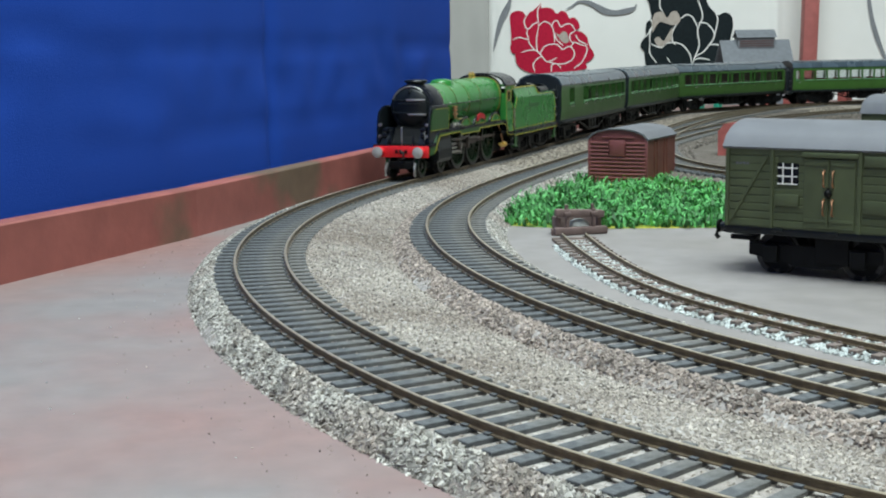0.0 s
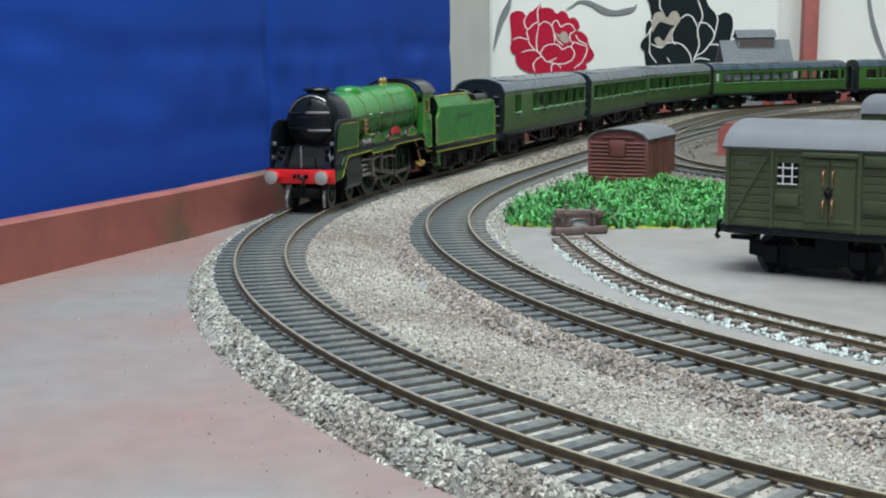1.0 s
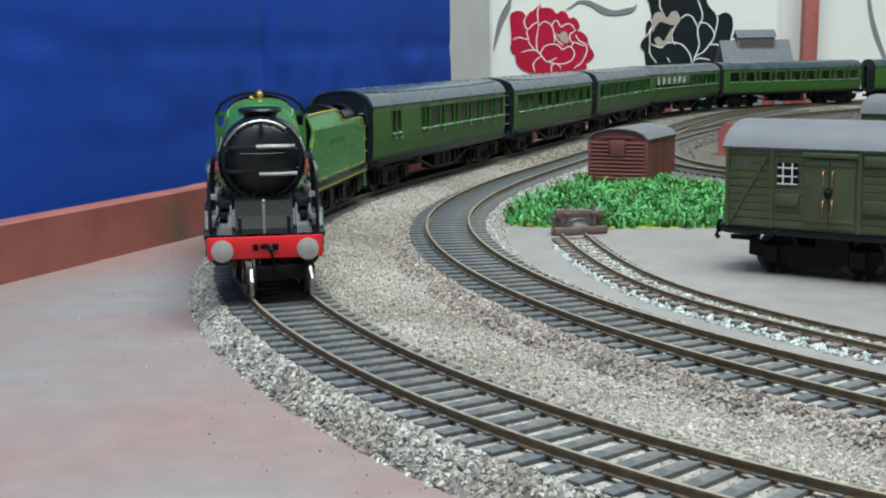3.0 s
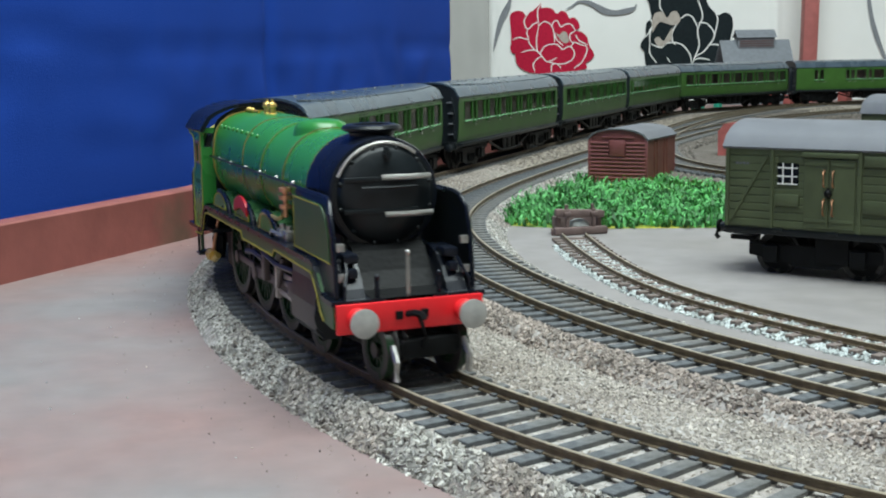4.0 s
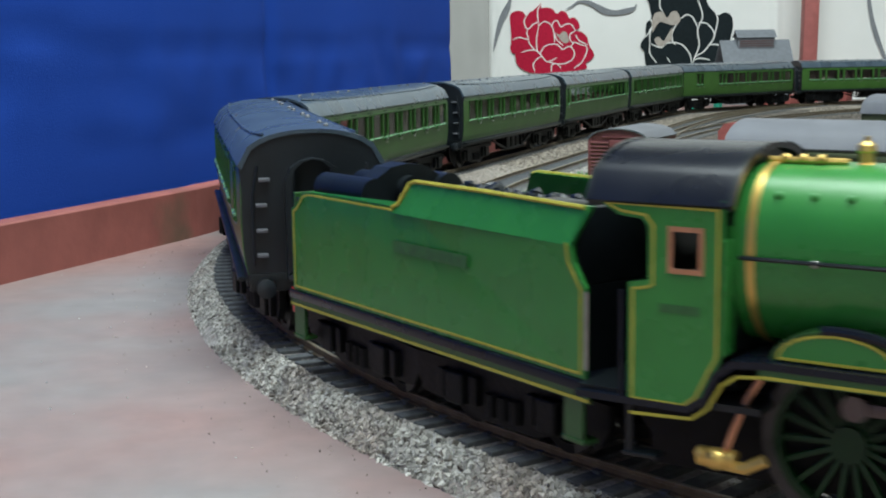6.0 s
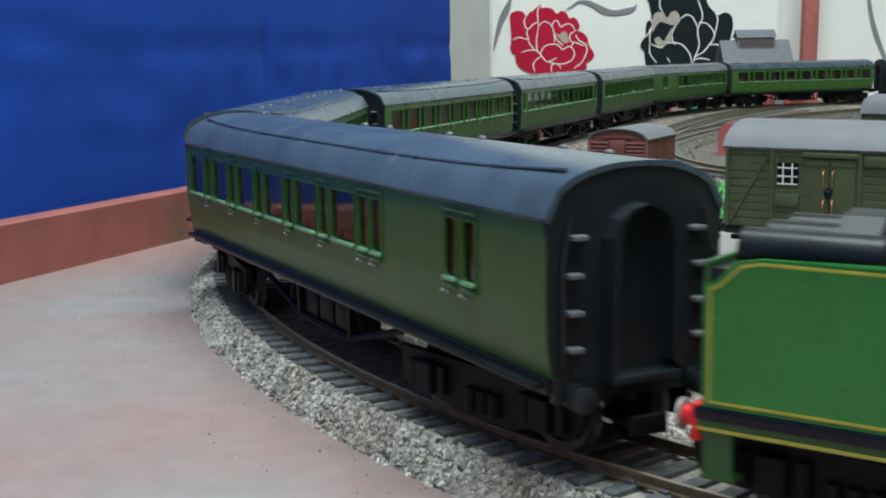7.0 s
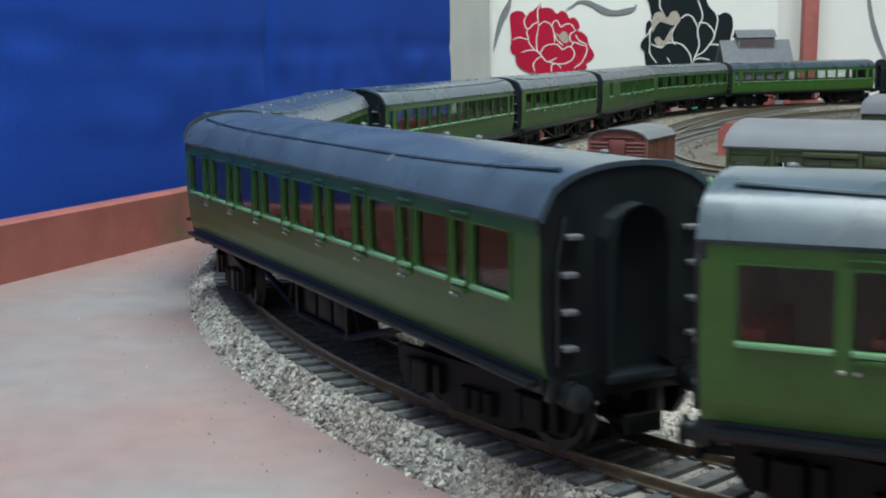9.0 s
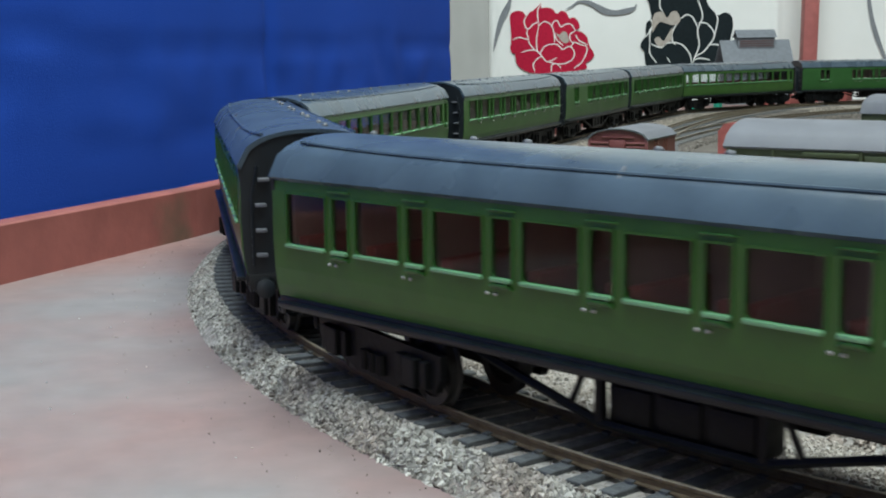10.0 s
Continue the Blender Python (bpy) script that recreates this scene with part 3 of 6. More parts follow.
track("model_track", LINE_A, -900, 2900, "curved model track with dusty dark sleepers and rusty rails", near=(-110, 1250))
track("model_track", LINE_B, -250, 1950, "inner curved model track with weathered sleepers", near=(-110, 900))
track("model_track", LINE_D, -100, 1270, "tightly curved model track with weathered rails", near=(-50, 300), ztop=RAIL - 1)
track("model_track", LINE_E, -60, 970, "yard track with weathered rails in grey gravel", near=(-60, 500), ztop=RAIL - 1)
track("narrow_gauge_track", LINE_C, -190, 202, "narrow gauge siding with white ballast", near=(-100, 202), gauge=9.0, ztop=3.6, sl=(17.0, 2.6, 1.3), pitch=6.6, scale=0.75, wood="narrow_sleeper")
stones("loose_ballast", LINE_A, -120, 620, 20000, 15.0, 22.9, BED_A, 0.95, "stones", "grey and white ballast stones along the shoulder", 1)
stones("loose_ballast", LINE_A, -120, 760, 15000, -15.5, 15.5, [(-16, 4.85), (16, 4.85)], 0.62, "stones_fine", "fine ballast between the sleepers", 2)
stones("loose_ballast", LINE_A, -120, 640, 34000, -50, -14, BED_A, 0.72, "stones_fine", "fine grey gravel between two tracks", 3)
stones("loose_ballast", LINE_B, -120, 620, 14000, 14.5, 22.8, BED_B, 0.9, "stones_brown", "brownish ballast stones along the shoulder", 4)
stones("loose_ballast", LINE_B, -120, 620, 8000, -15.5, 15.5, [(-16, 4.85), (16, 4.85)], 0.62, "stones", "fine ballast between the sleepers", 5)
stones("loose_ballast", LINE_B, 40, 580, 9000, -24, -14.5, BED_B, 0.75, "stones", "grey ballast along the inner shoulder", 6)
stones("loose_ballast", LINE_A, 610, 1500, 17000, -48, 26, BED_A, 1.0, "stones_far", "grey ballast on the far track", 8)
stones("white_ballast", LINE_C, -110, 196, 3000, -4.2, 4.2, [(-10, 1.5), (10, 1.5)], 0.85, "stones_white", "pale ballast stones in the siding", 9)
stones("white_ballast", LINE_C, -110, 190, 1900, 5.2, 10.4, [(5, 1.2), (12, 0.2)], 0.95, "stones_white", "pale ballast stones heaped beside the siding", 10)
stones("loose_ballast", LINE_D, -60, 700, 9000, -26, 26, [(-26, 0.4), (-18, 3.4), (18, 3.4), (26, 0.4)], 1.0, "stones_dark", "dirty grey ballast on the tight curve", 14)
stones("loose_ballast", LINE_E, -60, 700, 9000, -26, 26, [(-26, 0.4), (-18, 3.4), (18, 3.4), (26, 0.4)], 1.0, "stones_dark", "dirty grey ballast on the yard track", 15)
stones("loose_ballast", LINE_A, -60, 500, 420, 23, 48, [(20, 0.1), (80, 0.1)], 0.3, "stones_brown", "stray grit on the baseboard", 12, grow=0.35)

EDGE_LINE = Line(-420, -250, math.atan2(665, 274), [(0, 0), (720, 0)])
stones("loose_grit", EDGE_LINE, 60, 715, 420, -7.0, -0.5, [(-20, 0.05), (0, 0.05)], 0.34, "stones_dark", "dark grit gathered along the edging", 31, grow=2.0)
stones("loose_grit", LINE_A, 0, 480, 70, 25, 150, [(20, 0.05), (160, 0.05)], 0.36, "stones_white", "pale flecks on the painted baseboard", 32)
stones("loose_ballast", LINE_A, -120, 620, 2600, 14.6, 22.6, BED_A, 1.0, "stones_dark", "dark stones among the shoulder ballast", 33)
stones("loose_ballast", LINE_A, 60, 560, 1500, -50, -14, BED_A, 0.7, "stones_dark", "dark grit in the gravel between two tracks", 34)

# ---- rolling stock: x forward from the front end, y to the left, z from the rail top ----
def arc(y0, z0, rise, n=14, power=2.3):
    """A roof's cross section from the far eave over the ridge to the near one."""
    out = []
    for i in range(n + 1):
        t = -1 + 2 * i / n
        out.append((y0 * t, z0 + rise * (1 - abs(t) ** power) ** (1 / power * 1.15)))
    return out


def disc_wheel(name, r, parent, x, y, spokes=0, driver=False):
    """A wheel standing in the x-z plane: rim with flange, web or spokes, hub."""
    side = 1 if y > 0 else -1
    bm = bmesh.new()
    if spokes:
        lathe(bm, [(r - 2.6, -1.0), (r - 1.5, -1.0), (r - 1.5, 1.0), (r - 2.6, 1.0), (r - 2.6, -1.0)], axis="Y", n=36)
        cyl(bm, (0, -1.3, 0), (0, 1.3, 0), 2.6 if driver else 1.6, n=18)
        if driver:
            a = np.linspace(1.05, 2.09, 7)
            plate(bm, [((r - 2.0) * math.cos(t), (r - 2.0) * math.sin(t)) for t in a], 0.2 * side, 0.8 * side)
    else:
        lathe(bm, [(0.4, -0.5), (r - 1.4, -0.6), (r - 1.2, 0.6), (0.4, 0.5)], axis="Y", n=24)
        cyl(bm, (0, -1.2, 0), (0, 1.2, 0), 1.4, n=12)
    rim = [(r - 1.6, -1.1), (r, -1.1), (r, 0.6), (r + 0.7, 0.9), (r + 0.7, 1.3), (r - 1.6, 1.3), (r - 1.6, -1.1)]
    rim = rim if side < 0 else [(a, -b) for a, b in rim]
    if driver:
        w = part(name, bm, "wheel_green", parent, "green spoked driving wheel")
        part("tyre", lathe(bmesh.new(), rim, axis="Y", n=40), "tyre", w, "dull steel tyre with flange")
        sp = None
        for k in range(spokes):
            m = Matrix.Rotation(2 * math.pi * k / spokes, 4, "Y")
            if sp is None:
                sp = part("spoke", box(bmesh.new(), 1.5, r - 2.0, -0.55, 0.55, -0.42, 0.42, 0.12), "wheel_green", w)
            else:
                again(sp, m, w)
    else:
        n = len(bm.faces)
        lathe(bm, rim, axis="Y", n=28)
        bm.faces.ensure_lookup_table()
        for f in bm.faces[n:]:
            f.material_index = 1
        w = part(name, bm, ["wheel_green" if spokes else "chassis", "tyre"], parent)
        sp = None
        for k in range(spokes):
            if sp is None:
                sp = part("spoke", box(bmesh.new(), 1.0, r - 2.0, -0.5, 0.5, -0.4, 0.4), "wheel_green", w, smooth=False)
            else:
                again(sp, Matrix.Rotation(2 * math.pi * k / spokes, 4, "Y"), w)
    w.matrix_basis = at(x, y, r)
    return w


def buffer_pair(parent, x, z, y=11.4, r=2.9, length=4.5, head="white_metal", shank="black", sgn=1):
    for s in (-1, 1):
        bm = bmesh.new()
        lathe(bm, [(2.3, 0), (2.2, sgn * length * 0.35), (1.5, sgn * length * 0.45), (1.4, sgn * length * 0.85)], (x, s * y, z), "X", 16)
        b = part("buffer", bm, shank, parent)
        bm = bmesh.new()
        lathe(bm, [(1.3, sgn * length * 0.8), (r, sgn * (length - 0.5)), (r, sgn * (length - 0.1)), (r * 0.6, sgn * (length + 0.25)), (0.05, sgn * (length + 0.35))], (x, s * y, z), "X", 20)
        part("buffer_head", bm, head, b, "round pale metal buffer head")


WHEELS = []      # (thing or bogie's wheel, radius, pose without turn)
RODS = []        # (part, kind, origin)
VEHICLES = []    # (thing, distance of its front behind the train's front, first pivot, second pivot, bogies)

L = 201.6
EAVE, RIDGE = 41.2, 49.0
SIDE = [(16.0, 15.3), (18.6, 15.9), (22.2, 16.3), (27.4, 16.5), (38.0, 16.4), (41.3, 16.1)]


def side_y(z):
    return float(np.interp(z, [p[0] for p in SIDE], [p[1] for p in SIDE]))


def side_strip(bm, x0, x1, z0, z1, s):
    """A stretch of coach side with its curve and thickness."""
    zs = sorted({z0, z1, *[z for z, _ in SIDE if z0 < z < z1]})
    ring = [(s * side_y(z), z) for z in zs] + [(s * (side_y(z) - 0.9), z) for z in reversed(zs)]
    loft(bm, [[(x0, y, z) for y, z in ring], [(x1, y, z) for y, z in ring]])


WINDOW_Z = (27.5, 38.0)


def window_mesh(name, w, kind):
    """A window's raised frame with its sill, and its pane."""
    z0, z1 = WINDOW_Z
    bm = bmesh.new()
    strip(bm, [(-w / 2, z0), (w / 2, z0), (w / 2, z1), (-w / 2, z1)], 0, 0.4, 0.3)
    for sx in (-1, 1):          # rounded inner corners
        for zc, sz in ((z0, 1), (z1, -1)):
            plate(bm, [(sx * w / 2, zc), (sx * (w / 2 - 1.1), zc), (sx * (w / 2 - 0.35), zc + sz * 0.35), (sx * w / 2, zc + sz * 1.1)], -0.5, 0.1)
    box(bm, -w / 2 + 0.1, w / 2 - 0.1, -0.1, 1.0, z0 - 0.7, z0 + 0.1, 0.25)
    # the sill's faces take the pale colour that paints in the highlight
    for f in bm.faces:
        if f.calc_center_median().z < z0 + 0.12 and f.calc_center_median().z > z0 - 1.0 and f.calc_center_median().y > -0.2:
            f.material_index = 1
    if kind == "door":
        box(bm, -w / 2 - 0.6, w / 2 + 0.6, -0.1, 0.45, z1 + 1.0, z1 + 1.4, 0.15)
        cyl(bm, (-w / 2, 0.3, z0 - 1.5), (w / 2, 0.3, z0 - 1.5), 0.45, n=8)
        box(bm, -w / 2 + 0.6, w / 2 - 0.6, -0.1, 1.0, z0 - 1.6, z0 - 0.8, 0.25)
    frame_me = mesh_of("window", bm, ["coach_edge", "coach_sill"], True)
    bm = box(bmesh.new(), -w / 2, w / 2, -0.7, -0.4, z0, z1)
    return frame_me, mesh_of("pane", bm, "pane")


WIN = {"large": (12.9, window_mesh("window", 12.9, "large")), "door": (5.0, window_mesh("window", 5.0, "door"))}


def coach_plan(kind):
    """Windows along one side: (centre behind the front end of the body, sort)."""
    out = []
    if kind == "brake":
        for i in range(6):
            out += [(190.3 - 21.9 * i, "large"), (179.4 - 21.9 * i, "door")]
        out += [(63.4, "door"), (31.2, "door"), (24.4, "door")]
    elif kind == "full":
        for i in range(9):
            out.append((190.3 - 21.9 * i, "large"))
            if i < 8:
                out.append((179.4 - 21.9 * i, "door"))
    else:                         # open saloon: large windows, doors at the ends only
        out = [(5.6, "door"), (L - 5.6, "door")] + [(19.5 + 14.8 * i, "large") for i in range(12)]
    return [(x, k) for x, k in out if x > 4]


def bogie(parent, x, wheelbase=32.0, r=7.0):
    b = empty("bogie", "", "")
    for key in list(b.keys()):
        del b[key]
    b.parent = parent
    b.matrix_basis = at(x, 0, 0)
    for s in (-1, 1):
        bm = bmesh.new()
        plate(bm, [(-25, 7.4), (-23, 4.2), (-12, 3.6), (-8, 2.2), (8, 2.2), (12, 3.6), (23, 4.2), (25, 7.4), (25, 11.4), (-25, 11.4)], s * 11.0, s * 12.6)
        for ax in (-wheelbase / 2, wheelbase / 2):
            box(bm, ax - 2.4, ax + 2.4, *sorted((s * 12.4, s * 14.6)), 4.2, 10.0, 0.4)
            for k in (-4.5, 4.5):
                box(bm, ax + k - 1.0, ax + k + 1.0, *sorted((s * 12.4, s * 13.9)), 4.6, 9.8, 0.2)
        for k in (-3.2, 0, 3.2):
            cyl(bm, (k, s * 12.9, 3.6), (k, s * 12.9, 7.6), 1.2, n=8)
        part("side_frame", bm, "chassis", b, smooth=False)
    for ax in (-wheelbase / 2, wheelbase / 2):
        for y in (8.2, -8.2):
            w = disc_wheel("wheel", r, b, ax, y)
            WHEELS.append((w, r, (ax, y, r)))
    return b


def coach(kind, label, paint="coach", group="coaches of the train"):
    c = empty("railway_coach", label, "railway coach", group)
    x0, x1 = -4.0 - L, -4.0
    handle = None
    for s in (-1, 1):
        bm = bmesh.new()
        z0, z1 = WINDOW_Z
        side_strip(bm, x0, x1, 16.0, z0, s)
        side_strip(bm, x0, x1, z1, EAVE, s)
        holes = sorted((x1 - x - WIN[k][0] / 2, x1 - x + WIN[k][0] / 2) for x, k in coach_plan(kind))
        cur = x0
        for a, b in holes:
            if a > cur:
                side_strip(bm, cur, a, z0, z1, s)
            cur = max(cur, b)
        side_strip(bm, cur, x1, z0, z1, s)
        part("body_side", bm, paint, c, "green coach side", smooth=False)
        for x, k in coach_plan(kind):
            w = new("window", WIN[k][1][0])
            w.parent = c
            yy = side_y(30)
            w.matrix_basis = at(x1 - x, s * yy, 0) @ Matrix.Diagonal((1, s, 1, 1))
            p = new("pane", WIN[k][1][1])
            p.parent = w
            if k == "door":
                for hx in (-3.6, -1.6):
                    hm = at(x1 - x + hx, s * (side_y(24.6) + 0.15), 24.6)
                    if handle is None:
                        handle = part("door_handle", ball(bmesh.new(), (0, 0, 0), 0.34, 1.5, 1, 1, 8), "white_metal", c)
                        handle.matrix_basis = hm
                    else:
                        again(handle, hm, c)
        bm = bmesh.new()
        box(bm, x0 + 1, x1 - 1, *sorted((s * 13.4, s * 15.6)), 13.2, 16.1, 0.3)
        box(bm, x0 + 2, x1 - 2, *sorted((s * 15.0, s * 17.6)), 14.2, 15.2, 0.2)
        part("solebar", bm, "black", c, "black underframe beam")
        m = (x0 + x1) / 2
        for k in (-1, 1):
            part("truss_strut", tube(bmesh.new(), [(m + k * 43, s * 13.5, 12.6), (m + k * 15.5, s * 13.5, 5.4)], 0.8, 6), "chassis", c)
            part("truss_post", box(bmesh.new(), m + k * 15.5 - 0.7, m + k * 15.5 + 0.7, *sorted((s * 12.7, s * 14.2)), 5.0, 13.4), "chassis", c, smooth=False)
            part("truss_brace", tube(bmesh.new(), [(m + k * 22, s * 13.5, 7.2), (m + k * 19, s * 13.5, 13.4)], 0.6, 6), "chassis", c)
        part("truss_chord", tube(bmesh.new(), [(m - 15.5, s * 13.5, 5.4), (m + 15.5, s * 13.5, 5.4)], 0.8, 6), "chassis", c)
        bm = box(bmesh.new(), m - 14.5, m + 14.5, *sorted((s * 6.0, s * 12.6)), 4.8, 13.0, 0.4)
        bat = part("battery_box", bm, "chassis", c, "black battery box under the floor")
        for k in (-9.6, 0, 9.6):
            part("box_door", box(bmesh.new(), m + k - 4.0, m + k + 4.0, *sorted((s * 12.5, s * 13.2)), 6.2, 12.0, 0.3), "chassis", bat)
    bm = box(bmesh.new(), x0 + 1, x1 - 1, -13.4, 13.4, 12.4, 15.8)
    part("underframe", bm, "chassis", c, smooth=False)
    bm = bmesh.new()
    prof = arc(16.9, EAVE - 0.2, RIDGE - EAVE + 0.2)
    inner = [(y * 0.95, z - 0.9) for y, z in prof]
    loft(bm, [[(x, y, z) for y, z in prof + inner[::-1]] for x in (x0 - 0.6, x1 + 0.6)])
    rain = bmesh.new()
    for y in (-12.8, 12.8):
        zz = float(np.interp(y, [p[0] for p in prof], [p[1] for p in prof]))
        pts = []
        for i in range(13):
            t = i / 12
            pts.append((x0 + 3 + (L - 6) * t, y * (1 - 0.16 * (2 * t - 1) ** 4), zz + 0.15 + 1.3 * (2 * t - 1) ** 4))
        tube(rain, pts, 0.35, 6)
    roof = part("roof", bm, "roof", c, "dark blue-grey coach roof")
    part("rain_strip", rain, "roof", roof)
    for k, y in ((0.30, -13.4), (0.56, -12.6), (0.78, 12.9)):
        zz = float(np.interp(y, [p[0] for p in prof], [p[1] for p in prof]))
        bm = box(bmesh.new(), -0.22, 0.22, -1.5, 1.5, -0.05, 0.12)
        scuff = part("scuff", bm, "roof_van", roof, "pale scuff worn into the roof paint", smooth=False)
        scuff.matrix_basis = at(x1 - L * k, y, zz + 0.1, 0 if y == 0 else (38 if y < 0 else -38), 0, 12)
    first = None
    for i in range(9):
        x = x0 + L * (i + 0.5) / 9 + (4 if i % 2 else -4)
        if first is None:
            bm = bmesh.new()
            ball(bm, (0, 0, 0.35), 0.75, 1.3, 1.0, 0.9, 10)
            cyl(bm, (0, 0, -0.6), (0, 0, 0.3), 0.5, n=8)
            first = part("roof_vent", bm, "roof_van", c, "small pale roof ventilator")
            first.matrix_basis = at(x, 5.2, 48.5)
        else:
            again(first, at(x, 5.2, 48.5), c)
    bm = box(bmesh.new(), x1 - 20, x1 - 12, -8.2, -7.0, 47.2, 48.1, 0.2)
    box(bm, x0 + 12, x0 + 20, -8.2, -7.0, 47.2, 48.1, 0.2)
    part("roof_hatch", bm, "gangway", c)
    # inside: floor, partitions and red seats
    bm = box(bmesh.new(), x0 + 1, x1 - 1, -14.6, 14.6, 15.6, 16.4)
    for i in range(10):
        box(bm, x0 + 4 + i * (L - 9) / 9, x0 + 5 + i * (L - 9) / 9, -14.4, 14.4, 16.2, 40 if kind != "saloon" else 27)
    if kind != "saloon":
        box(bm, x0 + 2, x1 - 2, 6.0, 6.8, 15.2, 40)
    part("interior", bm, "inside", c, smooth=False)
    bm = bmesh.new()
    for i in range(9):
        for d in (2.4, (L - 9) / 9 - 2.0):
            xs = x0 + 4 + i * (L - 9) / 9 + d
            if kind == "brake" and xs > x1 - 78:
                continue
            box(bm, xs - 1.6, xs + 1.6, -13.6, 5.5, 15.2, 28.8, 0.5)
    part("seats", bm, "seat", c, "red seats seen through the windows")
    # ends with corridor connections
    for s, xe in ((1, x1), (-1, x0)):
        bm = bmesh.new()
        ring = [(y * 0.985, z) for y, z in prof] + [(side_y(z) * 0.985, z) for z in (36, 28, 21, 18, 16.0)] + [(-side_y(z) * 0.985, z) for z in (16.0, 18, 21, 28, 36)]
        loft(bm, [[(xe - 0.8 * s, y, z) for y, z in ring], [(xe + 0.15 * s, y, z) for y, z in ring]])
        part("end_wall", bm, "gangway", c, "black coach end", smooth=False)
        bm = bmesh.new()
        hood = [(-6.4, 16.0), (-6.4, 37.5), (-5.2, 40.4), (-2.8, 42.0), (0, 42.6), (2.8, 42.0), (5.2, 40.4), (6.4, 37.5), (6.4, 16.0)]
        inn = [(y * 0.78, 17.5 + (z - 16) * 0.93) for y, z in hood]
        loft(bm, [[(xe + d * s, y, z) for y, z in hood + inn[::-1]] for d in (0.1, 3.6)])
        bmesh.ops.triangulate(bm, faces=[f for f in bm.faces if len(f.verts) > 4], ngon_method="EAR_CLIP")
        part("gangway_plate", box(bmesh.new(), *sorted((xe + 0.1 * s, xe + 3.8 * s)), -6.4, 6.4, 14.6, 16.0, 0.3), "gangway", c)
        part("corridor_connection", bm, "gangway", c, "black corridor connection with a rounded hood", smooth=False)
        st = None
        for z in (20.5, 26.2, 32.0, 37.8):
            for y in (-11.8, 11.8):
                m = at(xe + 0.9 * s, y * (1 if z < 36 else 0.93), z, 0, 0, 0)
                if st is None:
                    bm = box(bmesh.new(), -0.9, 1.1, -1.25, 1.25, -0.4, 0.4, 0.15)
                    st = part("end_step", bm, "roof_van", c)
                    st.matrix_basis = m
                else:
                    again(st, m, c)
        for y in (-13.8, 13.8):
            bm = tube(bmesh.new(), [(xe + 0.9 * s, y, 18), (xe + 0.9 * s, y, 34), (xe + 0.9 * s, y * 0.9, 41)], 0.35, 6)
            part("end_handrail", bm, "gangway", c)
        bm = box(bmesh.new(), *sorted((xe - 1.2 * s, xe + 0.6 * s)), -15.0, 15.0, 12.0, 16.2, 0.3)
        part("buffer_beam", bm, "black", c)
        buffer_pair(c, xe + 0.5 * s, 13.0, r=2.2, length=3.2, head="gangway", sgn=s)
        bm = bmesh.new()
        box(bm, *sorted((xe - 8 * s, xe + 4.0 * s)), -1.6, 1.6, 6.6, 8.0, 0.2)
        box(bm, *sorted((xe + 3.2 * s, xe + 4.4 * s)), -3.4, 3.4, 6.2, 9.4, 0.2)
        part("coupling", bm, "chassis", c)
    b1, b2 = bogie(c, -33.5), bogie(c, -8 - L + 33.5)
    return c, (b1, b2)


# ---- the locomotive ----
def ring_section(r, zc, x, flat=0.0, n=40, wide=1.0):
    out = []
    for k in range(n):
        a = 2 * math.pi * k / n
        c, s = math.cos(a), math.sin(a)
        p = 2.0 + flat
        f = (abs(c) ** p + abs(s) ** p) ** (-1 / p) if s > 0 else 1.0
        out.append((x, r * f * c * wide, zc + r * f * s))
    return out


DRIVERS = (-59.5, -85.2, -111.6)


